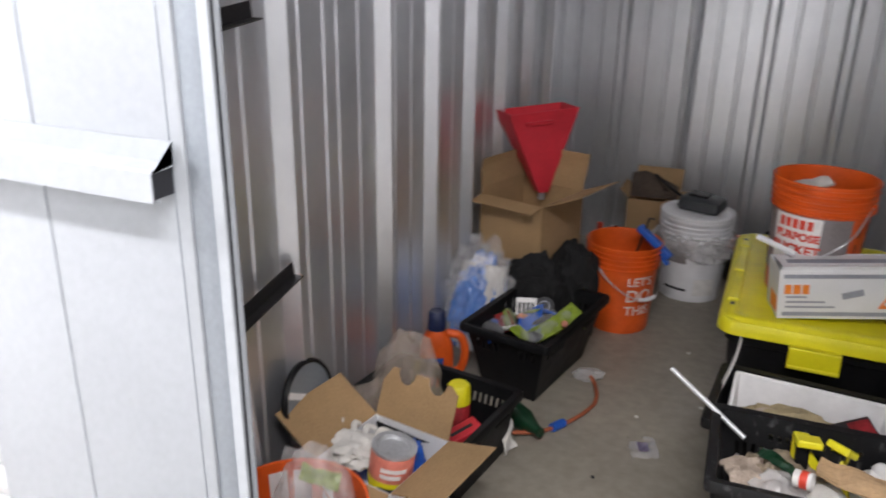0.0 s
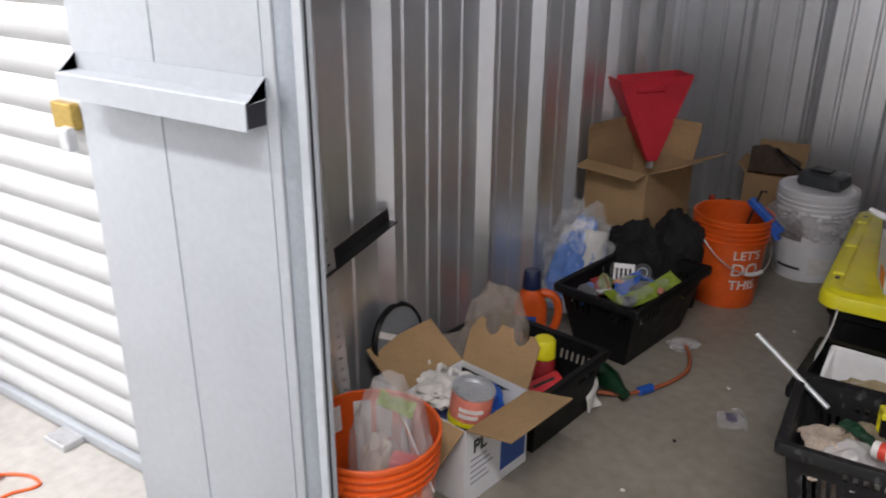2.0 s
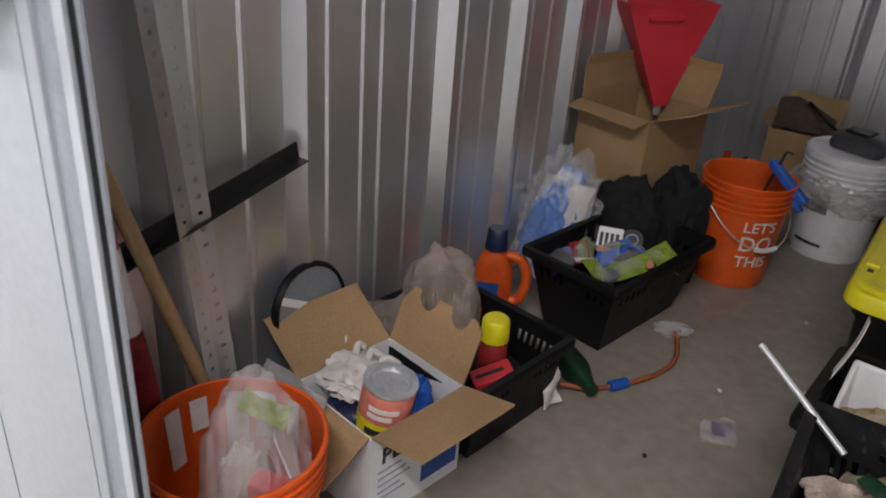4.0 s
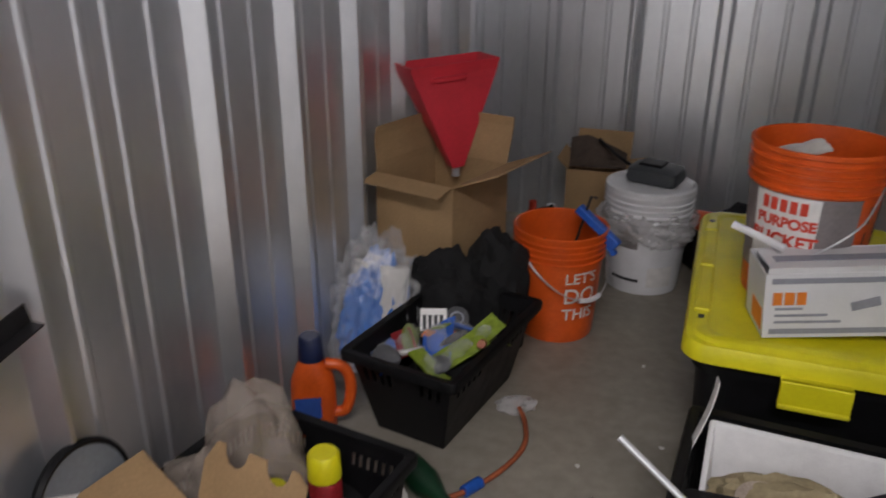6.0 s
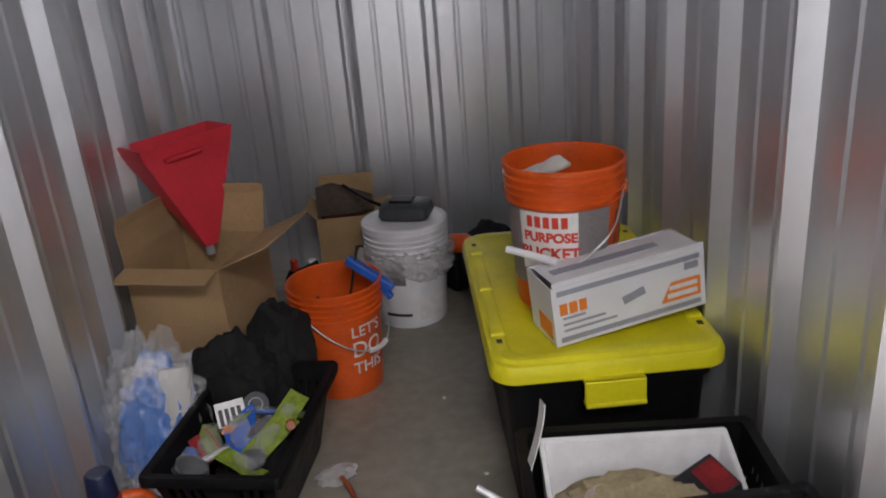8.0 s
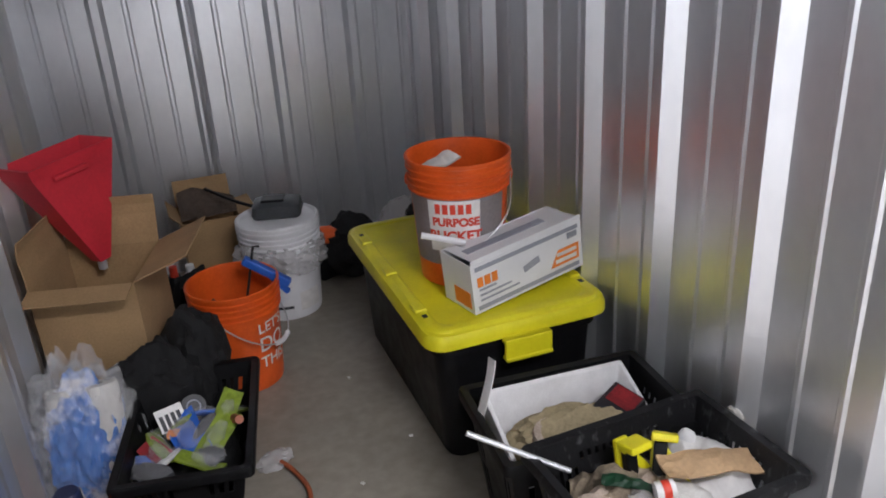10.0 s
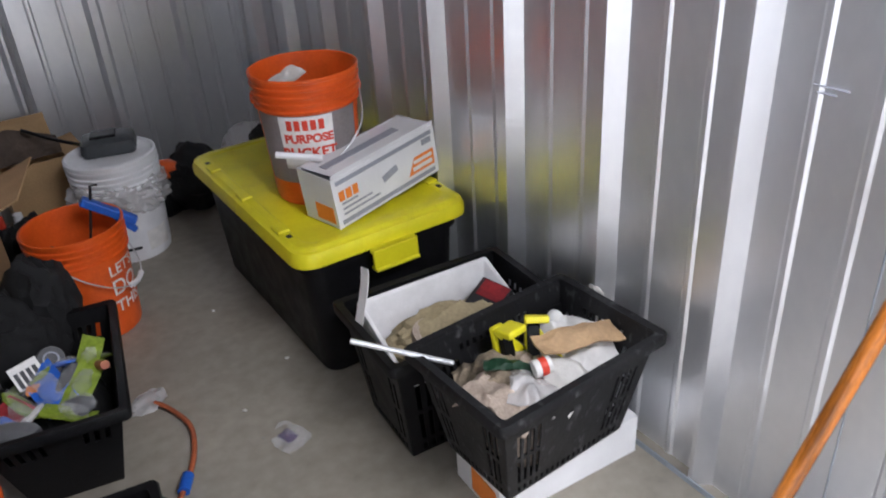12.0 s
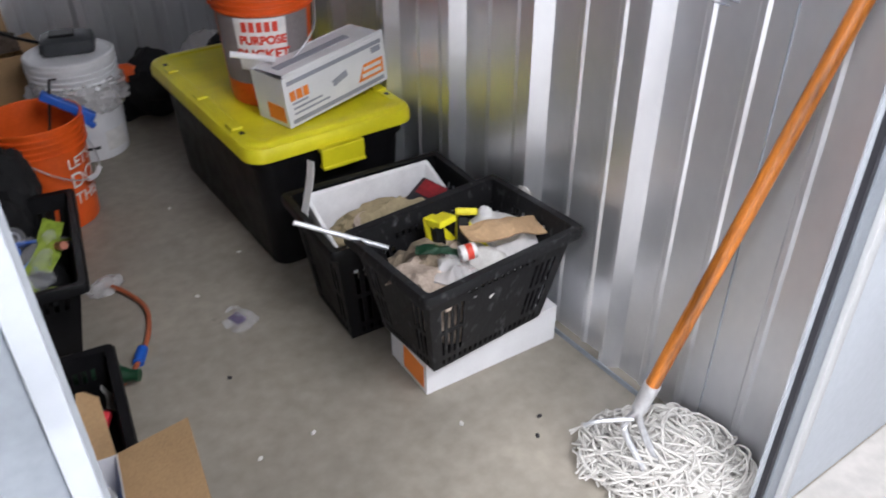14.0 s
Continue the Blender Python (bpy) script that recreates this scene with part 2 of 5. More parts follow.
def bar(x0, y0, x1, y1, t=0.0008, n=10):
    """A thin flat bar cut into n lengths, to be laid round a curved side."""
    bm = bmesh.new()
    rows = [[bm.verts.new((x0 + (x1 - x0) * k / n, y, z)) for y, z in ((y0, -0.001), (y1, -0.001), (y1, t), (y0, t))] for k in range(n + 1)]
    for p, q in zip(rows, rows[1:]):
        for k in range(4):
            bm.faces.new((p[k], q[k], q[(k + 1) % 4], p[(k + 1) % 4]))
    bm.faces.new(rows[0])
    bm.faces.new(rows[-1][::-1])
    return bm


def upright(m, bm):
    bmesh.ops.transform(bm, matrix=m, verts=bm.verts)
    return bm


# ---- setting ----
def corrugated(length, height, ribs, depth=0.034, minor=0.0045, thick=0.05, even=False, seam=None, extra=()):
    """A steel sheet wall along +x, its ribs standing towards +y; its foot at z = 0. even: steep ribs with two like sides, the one at seam split by a gap."""
    prof = [(0.0, 0.0)]
    for s in ribs:
        marks = [(s - 0.018, 0), (s + 0.008, depth), (s + 0.018, depth), (s + 0.028, 0)]
        if even:
            marks = [(s - 0.029, 0), (s - 0.013, depth), (s + 0.013, depth), (s + 0.029, 0)]
            if seam is not None and abs(s - seam) < 0.01:
                marks[2:2] = [(s - 0.005, depth), (s - 0.0045, -0.012), (s + 0.0005, -0.012), (s + 0.001, depth - 0.004)]
        prof += [(a, b) for a, b in marks if 0.002 < a < length - 0.002]
    for q in [s + step for s in ribs for step in (0.10, 0.20)] + list(extra):
        prof += [(a, b) for a, b in ((q - 0.011, 0), (q - 0.005, minor), (q + 0.005, minor), (q + 0.011, 0)) if 0.002 < a < length - 0.002]
    prof.append((length, 0.0))
    prof.sort()
    bm = bmesh.new()
    zs = (0.0, height)
    f = [[bm.verts.new((a, b, z)) for a, b in prof] for z in zs]
    k = [[bm.verts.new((a, -thick, z)) for a, b in prof] for z in zs]
    n = len(prof)
    for i in range(n - 1):
        bm.faces.new((f[0][i + 1], f[0][i], f[1][i], f[1][i + 1]))
        bm.faces.new((k[0][i], k[0][i + 1], k[1][i + 1], k[1][i]))
        bm.faces.new((f[1][i + 1], f[1][i], k[1][i], k[1][i + 1]))
        bm.faces.new((f[0][i], f[0][i + 1], k[0][i + 1], k[0][i]))
    bm.faces.new((f[0][0], k[0][0], k[1][0], f[1][0]))
    bm.faces.new((f[0][-1], f[1][-1], k[1][-1], k[0][-1]))
    return bm


XL, XR, YB, YF, HW = 0.028, 1.452, 3.175, 0.36, 2.5
bm = bmesh.new()
bmesh.ops.create_grid(bm, x_segments=40, y_segments=40, size=1)
bmesh.ops.scale(bm, vec=(7.0, 4.0, 1), verts=bm.verts)
bmesh.ops.translate(bm, vec=(0, 1.2, 0), verts=bm.verts)
floor = structure("floor", bm, CONCRETE, "smooth stained grey-brown concrete floor", "floor")

# left wall: runs along y, ribs face +x
w = corrugated(YB - YF, HW, [0.621 - YF, 0.926 - YF] + [1.384 - YF + 0.305 * k for k in range(6)], extra=(0.421 - YF, 0.521 - YF, 1.184 - YF, 1.284 - YF))
upright(Matrix(((0, 1, 0, XL), (1, 0, 0, YF), (0, 0, 1, 0), (0, 0, 0, 1))), w)
bmesh.ops.reverse_faces(w, faces=w.faces)
structure("wall_west", w, STEEL, "ribbed galvanised steel storage unit wall with scuffs", "wall")
w = corrugated(YB - YF, HW, [1.112 - YF + 0.303 * k for k in range(-1, 7)], extra=(0.484 - YF, 0.624 - YF, 0.720 - YF))
w_lap = box(0.568 - YF, 0.0, 0.0, 0.570 - YF, 0.003, HW)
upright(Matrix(((0, -1, 0, XR), (1, 0, 0, YF), (0, 0, 1, 0), (0, 0, 0, 1))), w)
upright(Matrix(((0, -1, 0, XR), (1, 0, 0, YF), (0, 0, 1, 0), (0, 0, 0, 1))), w_lap)
structure("trim_lap", w_lap, JAMB, "dull lap edge between two wall sheets", "trim")
structure("wall_east", w, STEEL, "ribbed galvanised steel storage unit wall, softly reflecting", "wall")
w = corrugated(XR - XL + 0.1, HW, [0.614 - XL + 0.05 + 0.303 * k for k in range(-2, 4)], depth=0.028, minor=0.007, even=True, seam=0.614 - XL + 0.05)
upright(Matrix(((1, 0, 0, XL - 0.05), (0, -1, 0, YB), (0, 0, 1, 0), (0, 0, 0, 1))), w)
bmesh.ops.reverse_faces(w, faces=w.faces)
structure("wall_north", w, STEEL, "ribbed galvanised steel back wall of the unit", "wall")
# unseen ceiling, added so that light comes in only through the opening
structure("ceiling", box(-0.1, YF, HW, 1.6, YB + 0.1, HW + 0.05), DULL, "unseen plain pale ceiling closing the unit from above", "ceiling")
for nm, sx in (("trim_west", XL + 0.034), ("trim_east", XR - 0.034)):
    bm = bmesh.new()
    add_box(bm, min(sx, sx - 0.003), YF + 0.05, 0, sx, YB, 0.014)
    structure(nm, bm, JAMB, "thin galvanised steel base angle along the wall foot", "trim")

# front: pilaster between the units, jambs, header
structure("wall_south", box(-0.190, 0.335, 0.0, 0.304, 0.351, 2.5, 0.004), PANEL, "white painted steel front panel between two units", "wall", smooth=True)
structure("trim_seam", box(0.0370, 0.3338, 0, 0.0385, 0.3352, 2.5), JAMB, "fine grey seam between front panel sheets", "trim")
structure("trim_seam_edge", box(0.2812, 0.3338, 0, 0.2825, 0.3352, 2.5), JAMB, "fine grey seam beside the jamb", "trim")
structure("door_jamb", box(0.304, 0.339, 0, 0.343, 0.352, 2.5, 0.003), JAMB, "grey steel jamb at the unit opening", "jamb", smooth=True)
structure("trim_guide", box(0.343, 0.336, 0, 0.3605, 0.342, 2.5, 0.001), PANEL, "pale steel door guide edge", "trim")
structure("trim_slot", box(0.343, 0.3425, 0, 0.3575, 0.350, 2.5), PRINTBLACK, "black strip filling the slot of the door guide", "trim")
structure("trim_guide_inner", box(0.346, 0.3502, 0, 0.3645, 0.354, 2.5), PANEL, "thin pale steel inner guide edge", "trim")
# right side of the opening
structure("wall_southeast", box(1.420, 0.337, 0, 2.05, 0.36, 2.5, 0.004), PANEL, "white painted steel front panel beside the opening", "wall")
structure("trim_guide_east", box(1.392, 0.332, 0, 1.4198, 0.350, 2.5, 0.003), DOORWHITE, "pale folded steel door guide edge", "trim", smooth=True)
structure("door_jamb_east", box(1.354, 0.341, 0, 1.3918, 0.354, 2.5, 0.002), JAMB, "grey steel jamb at the unit opening", "jamb", smooth=True)
structure("trim_slot_east", box(1.343, 0.345, 0, 1.3538, 0.3548, 2.5), PRINTBLACK, "black strip filling the slot of the door guide", "trim")
structure("trim_guide_inner_east", box(1.330, 0.355, 0, 1.420, 0.359, 2.5), PANEL, "thin pale steel inner guide edge", "trim")
# out of view too: sets how high light can enter
structure("wall_header", box(-0.19, 0.3605, 2.16, 1.6, 0.40, 2.5), PANEL, "unseen white steel header over the opening", "wall")

# corridor floor, a paler concrete tone than inside the unit
bm = bmesh.new()
edge = ((-6, -1.5), (6, -1.5), (6, 0.334), (-0.20, 0.334), (-0.20, 0.424), (-1.045, 0.424), (-1.045, 0.334), (-6, 0.334))
top = [bm.verts.new((x, y, 0.003)) for x, y in edge]
low = [bm.verts.new((x, y, -0.01)) for x, y in edge]
bm.faces.new(top)
for k in range(len(edge)):
    n = (k + 1) % len(edge)
    bm.faces.new((top[k], low[k], low[n], top[n]))
structure("floor_corridor", bm, PALECONCRETE, "pale concrete corridor floor", "floor")

# rail on the front panel
bm = bmesh.new()
fold = [(0.334, 1.0310), (0.334, 1.0020), (0.292, 1.0015), (0.2885, 0.9990), (0.288, 0.9590), (0.302, 0.9570), (0.302, 0.9600), (0.291, 0.9620), (0.2912, 0.9970), (0.331, 0.9990), (0.331, 1.0310)]
ends = [[bm.verts.new((x, y, z)) for y, z in fold] for x in (-0.172, 0.288)]
for k in range(len(fold)):
    n = (k + 1) % len(fold)
    bm.faces.new((ends[0][k], ends[1][k], ends[1][n], ends[0][n]))
for e in ends:
    bm.faces.new(e)
bmesh.ops.recalc_face_normals(bm, faces=bm.faces[:])
rail = tagged(link("bumper_rail", bm, PANEL), "white folded steel bumper rail on the front panel", "rail")
# the hollow's shade, put in as a black block
part("rail_end_shade", box(0.270, 0.2915, 0.962, 0.285, 0.3305, 0.9985), PRINTBLACK, rail, "black block for the shade inside the open rail end")

# neighbouring unit: roll-up door, jamb, next panel
bm = bmesh.new()
zs = [0.03 + 0.009375 * k for k in range(264)]
pr = [(0.45 - 0.022 * (0.5 + 0.5 * math.cos(2 * math.pi * z / 0.075)) ** 0.35, z) for z in zs]
fr = [[bm.verts.new((x, y, z)) for y, z in pr] for x in (-1.045, -0.18)]
for i in range(len(pr) - 1):
    bm.faces.new((fr[0][i], fr[1][i], fr[1][i + 1], fr[0][i + 1]))
door = tagged(link("door_1", bm, DOORWHITE, None, "", True), "closed white ribbed roll-up steel door", "door", "", "structure")
part("bottom_bar", box(-1.045, 0.425, 0.004, -0.182, 0.455, 0.036, 0.004), PANEL, door, "pale steel bottom bar of the door")
part("door_stop", box(-0.65, 0.365, 0.0, -0.565, 0.425, 0.022, 0.003), ZINC, door, "steel foot bracket")
bm = box(-0.415, 0.408, 0.850, -0.345, 0.432, 0.905, 0.004)
part("latch", bm, BRASS, door, "brass slide latch")
part("padlock", box(-0.365, 0.384, 0.812, -0.333, 0.4075, 0.862, 0.006), ZINC, door, "small padlock")
structure("wall_southwest", box(-1.75, 0.335, 0, -1.085, 0.40, 2.5, 0.004), PANEL, "white painted steel front panel", "wall")
bm = box(-1.085, 0.337, 0, -1.052, 0.45, 2.5, 0.004)
add_box(bm, -1.052, 0.345, 0, -1.046, 0.42, 2.5)
structure("door_jamb_west", bm, JAMB, "grey steel jamb of the next unit", "jamb")
bm = box(-0.1965, 0.345, 0, -0.1905, 0.45, 2.5)
structure("trim_jamb", bm, JAMB, "grey steel edge beside the neighbouring door", "trim")
structure("wall_far_west", box(-6.0, 0.335, 0, -1.75, 0.40, 2.5), PANEL, "white corridor front panels", "wall")
structure("wall_far_east", box(2.05, 0.335, 0, 6.0, 0.40, 2.5), PANEL, "white corridor front panels", "wall")
# never in view: these close the corridor and throw lamp light back into the unit
structure("wall_opposite", box(-6.0, -1.55, 0, 6.0, -1.50, 2.75), BOUNCEWHITE, "unseen white wall opposite the unit, bouncing light into it", "wall")
structure("ceiling_corridor", box(-6.0, -1.55, 2.70, 6.0, 0.47, 2.75), DULL, "plain white corridor ceiling", "ceiling")
structure("wall_upper", box(-6.0, 0.43, 2.49, 6.0, 0.47, 2.70), DULL, "plain white wall over the unit fronts", "wall")
structure("wall_end_west", box(-6.05, -1.55, 0, -6.0, 0.47, 2.75), DULL, "plain corridor end wall", "wall")
structure("wall_end_east", box(6.0, -1.55, 0, 6.05, 0.47, 2.75), DULL, "plain corridor end wall", "wall")
for lx, ly, watts in LAMPS:
    fx = thing("ceiling_light", pose(lx, ly, 2.64), "white fluorescent strip light on the corridor ceiling", "light", "corridor lights")
    part("housing", box(-0.62, -0.1, 0.0, 0.62, 0.1, 0.06, 0.008), PANEL, fx)


# ---- buckets ----
def bucket(m, label, r_top, r_bot, h, body_mat=ORANGE, group="five-gallon buckets"):
    b = thing("bucket", m, label, "bucket", group)
    s = (r_top - r_bot) / h
    rr = lambda z: r_bot + s * z  # noqa: E731
    prof = [(0.0, 0.004), (r_bot - 0.012, 0.004), (r_bot - 0.008, 0.0), (r_bot - 0.002, 0.0), (r_bot, 0.006)]
    prof += [(rr(z), z) for z in (0.05, 0.15, h * 0.74)]
    for zc in (0.755, 0.81, 0.865, 0.92):
        z = h * zc
        prof += [(rr(z) + 0.0015, z - 0.004), (rr(z) + 0.007, z - 0.002), (rr(z) + 0.007, z + 0.002), (rr(z) + 0.0015, z + 0.004)]
    prof += [(rr(h) + 0.001, h - 0.012), (rr(h) + 0.006, h - 0.010), (rr(h) + 0.006, h - 0.002), (rr(h) + 0.003, h), (rr(h) - 0.001, h - 0.002)]
    prof += [(rr(z) - 0.003, z) for z in (h * 0.8, h * 0.4, 0.02)] + [(r_bot - 0.01, 0.008), (0.0, 0.008)]
    part("body", lathe(prof, 56), body_mat, b, smooth=True)
    return b, rr


def bail(b, rr, h, angle, drop, mat=ZINC, grip=WHITEP, zc=0.84):
    """The wire handle, hanging to one side."""
    z0 = h * zc
    a = radians(angle)
    ax, side = Vector((math.cos(a), math.sin(a), 0)), Vector((-math.sin(a), math.cos(a), 0))
    r = rr(z0) + 0.012
    pts = []
    for k in range(25):
        u = math.pi * k / 24
        out = math.sin(u)
        pts.append(ax * (r * math.cos(u)) + side * (r * 1.04 * out) + Vector((0, 0, z0 - drop * out)))
    part("handle", tube(pts, 0.0022, 6), mat, b, "bent wire handle")
    mid = pts[10:15]
    part("grip", tube(mid, 0.0075, 8), grip, b, "white plastic handle grip")
    for sgn in (1, -1):
        bm = lathe([(0.0, 0), (0.014, 0), (0.014, 0.012), (0.008, 0.014), (0.0, 0.014)], 12)
        upright(Matrix.Translation(ax * sgn * (rr(z0) - 0.002) + Vector((0, 0, z0))) @ Vector((ax * sgn)).to_track_quat("Z", "Y").to_matrix().to_4x4(), bm)
        part("ear", bm, ORANGE if mat is ZINC else WHITEP, b)


RT, RB, HB = 0.137, 0.116, 0.310
# bucket beside the basket
bA, rA = bucket(pose(0.559, 2.255, 0), "scratched orange plastic bucket with white slogan holding tools", 0.130, 0.110, 0.328)
for text, z, size in (("LET'S", 0.205, 0.046), ("DO", 0.150, 0.066), ("THIS", 0.092, 0.050)):
    part("lettering", wrap(letters(text, size, 0.0004, 0.0004), 0.1112, 0.061, z, -46), PRINTWHITE, bA, "white painted lettering")
bail(bA, rA, 0.328, -128, 0.13)
bm = bmesh.new()
add_box(bm, -0.028, -0.0008, -0.02, 0.028, 0.0008, 0.03)
part("print_block", wrap(upright(pose(0, 0, 0, 90), bm), 0.1112, 0.061, 0.17, -140), PRINTBLACK, bA, "black printed block")

# bucket on the tote
bB, rB = bucket(pose(1.148, 1.895, 0.3835), "orange bucket with grey band and red lettering on the tote lid", 0.132, 0.112, 0.335)
def band(z0, z1, a0, a1, mat, name, label, off, r0, sl, owner):
    bm = bmesh.new()
    n = 24
    lo, hi = [], []
    for k in range(n + 1):
        a = radians(a0 + (a1 - a0) * k / n)
        for z, li in ((z0, lo), (z1, hi)):
            r = r0 + sl * z + off
            li.append([bm.verts.new((q * math.cos(a), q * math.sin(a), z)) for q in (r, r - 0.002)])
    for k in range(n):
        bm.faces.new((lo[k][0], lo[k + 1][0], hi[k + 1][0], hi[k][0]))
        bm.faces.new((lo[k][1], hi[k][1], hi[k + 1][1], lo[k + 1][1]))
        bm.faces.new((hi[k][0], hi[k + 1][0], hi[k + 1][1], hi[k][1]))
        bm.faces.new((lo[k][0], lo[k][1], lo[k + 1][1], lo[k + 1][0]))
    return part(name, bm, mat, owner, label)
slB = 0.02 / 0.335
GREYPRINT = material("grey_label_ink", (0.25, 0.22, 0.22), rough=0.45, vary=0.1)
band(0.065, 0.245, -185, -52, GREYPRINT, "band", "grey printed band", 0.0008, 0.112, slB, bB)
band(0.105, 0.243, -150, -88, PRINTWHITE, "label_patch", "white printed patch", 0.0016, 0.112, slB, bB)
for k in range(5):
    part("print_bar", wrap(box(-0.048 + 0.02 * k, -0.013, 0, -0.034 + 0.02 * k, 0.013, 0.0006), 0.1138, slB, 0.221, -119), PRINTRED, bB, "red bar of printed lettering")
part("lettering", wrap(letters("PURPOSE", 0.030, 0.0004, 0.0014), 0.1138, slB, 0.185, -117), PRINTRED, bB, "red printed lettering")
part("lettering", wrap(letters("BUCKET", 0.037, 0.0004, 0.0014), 0.1138, slB, 0.147, -118), PRINTRED, bB, "red printed lettering")
for k in range(2):
    bm = bmesh.new()
    add_box(bm, -0.026, -0.018, 0, 0.026, 0.018, 0.0006)
    part("print_block", wrap(bm, 0.1125, slB, 0.21 - 0.055 * k, -28), PRINTBLACK, bB, "black printed block")
bail(bB, rB, 0.335, -20, -0.0, zc=0.8)
for o in list(bB.children):
    if o.name.startswith(("handle", "grip")):
        bpy.data.objects.remove(o)
hp = spline([(rB(0.27) * math.cos(radians(-25)) * 1.05, rB(0.27) * math.sin(radians(-25)) * 1.05, 0.275), (0.07, -0.145, 0.20), (-0.03, -0.165, 0.135), (-0.105, -0.12, 0.16)], 8)
part("handle", tube(hp, 0.0022, 6), ZINC, bB, "bent wire handle")
part("grip", tube([(-0.15, -0.115, 0.172), (-0.05, -0.16, 0.15)], 0.008, 8), WHITEP, bB, "white plastic handle grip")
pb = thing("paper_sheet", pose(1.093, 1.935, 0.677, 6, -6, 20), "crumpled pale grey paper in the bucket on the tote", "paper")
part("sheet", sheet(0.15, 0.05, 14, 8, 0.012, 18, 3, 0.006), CLOTH, pb)

# bucket beside the jamb
bF, rF = bucket(pose(0.286, 0.546, 0), "open orange bucket with paint drips and rubbish", RT, RB, HB)
bail(bF, rF, HB, 100, 0.13)
band(0.10, 0.24, -120, -40, GREYPRINT, "band", "grey printed label", 0.0012, RB, (RT - RB) / HB, bF)
for k in range(5):
    bm = bmesh.new()
    hh = (0.14, 0.09, 0.17, 0.06, 0.11)[k]
    add_box(bm, -0.012 - 0.006 * (k % 3), -hh / 2, 0, 0.012 + 0.005 * (k % 2), hh / 2, 0.0008, 0.0003)
    part("paint_drip", wrap(bm, RB - 0.0055, (RT - RB) / HB, HB - 0.02 - hh / 2, 92 + 24 * k), PRINTWHITE, bF, "dried white paint drip")

# white bucket
bW, rW = bucket(pose(0.765, 2.668, 0), "white plastic bucket wrapped in clear film", 0.138, 0.118, 0.335, WHITEP)
slW = 0.02 / 0.335
band(0.03, 0.10, -78, -38, PRINTWHITE, "label_patch", "white paper label", 0.0016, 0.118, slW, bW)
band(0.16, 0.23, -140, -95, GREYPRINT, "print_block", "dark printed block", 0.0014, 0.118, slW, bW)
band(0.045, 0.055, -135, -90, PRINTBLACK, "print_bar", "dark printed bar", 0.0014, 0.118, slW, bW)
part("lid", lathe([(0.0, 0.336), (0.134, 0.336), (0.143, 0.332), (0.143, 0.348), (0.136, 0.352), (0.128, 0.344), (0.0, 0.344)], 48), WHITEP, bW, "white plastic lid", True)
f = thing("plastic_film", pose(0.765, 2.668, 0.14), "loose clear plastic film draped over the white bucket", "film")
bm = lump(0.15, 0.148, 0.095, 0.2, 6, 4, 5)
part("film", bm, FILM, f, smooth=True)


# ---- tote ----
def rounded(w, d, r, n=6):
    pts = []
    for cx, cy, a0 in ((w / 2 - r, d / 2 - r, 0), (-w / 2 + r, d / 2 - r, 90), (-w / 2 + r, -d / 2 + r, 180), (w / 2 - r, -d / 2 + r, 270)):
        for k in range(n + 1):
            a = radians(a0 + 90 * k / n)
            pts.append((cx + r * math.cos(a), cy + r * math.sin(a)))
    return pts


def loft(loops, close_bottom=True, close_top=True):
    """loops: (outline points, z)."""
    bm = bmesh.new()
    rings = [[bm.verts.new((x, y, z)) for x, y in pts] for pts, z in loops]
    n = len(rings[0])
    for a, b in zip(rings, rings[1:]):
        for k in range(n):
            bm.faces.new((a[k], a[(k + 1) % n], b[(k + 1) % n], b[k]))
    if close_bottom:
        bm.faces.new(rings[0][::-1])
    if close_top:
        bm.faces.new(rings[-1])
    return bm


def shell(x0, y0, w, d, h, t):
    """An open-topped box with thickness, as one skin."""
    o = [(x0, y0), (x0 + w, y0), (x0 + w, y0 + d), (x0, y0 + d)]
    i = [(x0 + t, y0 + t), (x0 + w - t, y0 + t), (x0 + w - t, y0 + d - t), (x0 + t, y0 + d - t)]
    return loft([(o, 0), (o, h), (i, h), (i, t)])


tote = thing("storage_tote", pose(1.177, 1.975, 0), "black plastic storage tote with a bright yellow lid", "storage tote")
TW, TD, TH = 0.49, 0.80, 0.398
part("body", loft([(rounded(0.38, 0.72, 0.04), 0), (rounded(0.39, 0.725, 0.045), 0.01), (rounded(0.425, 0.745, 0.05), 0.30), (rounded(0.425, 0.745, 0.05), 0.305), (rounded(0.445, 0.765, 0.05), 0.31), (rounded(0.445, 0.765, 0.05), 0.345)]), BLACKP, tote, "black tapered tub", True)
lid = part("lid", loft([(rounded(TW - 0.012, TD - 0.012, 0.05), 0.338), (rounded(TW, TD, 0.055), 0.340), (rounded(TW, TD, 0.055), 0.362), (rounded(TW - 0.012, TD - 0.012, 0.052), 0.376),
                        (rounded(TW - 0.03, TD - 0.03, 0.05), 0.378), (rounded(TW - 0.04, TD - 0.04, 0.046), 0.384), (rounded(TW - 0.045, TD - 0.045, 0.046), 0.385),
                        (rounded(TW - 0.085, TD - 0.085, 0.04), 0.385), (rounded(TW - 0.094, TD - 0.094, 0.04), 0.381), (rounded(TW - 0.10, TD - 0.10, 0.04), 0.3805)]), YELLOW, tote, "bright yellow snap-on lid", True)
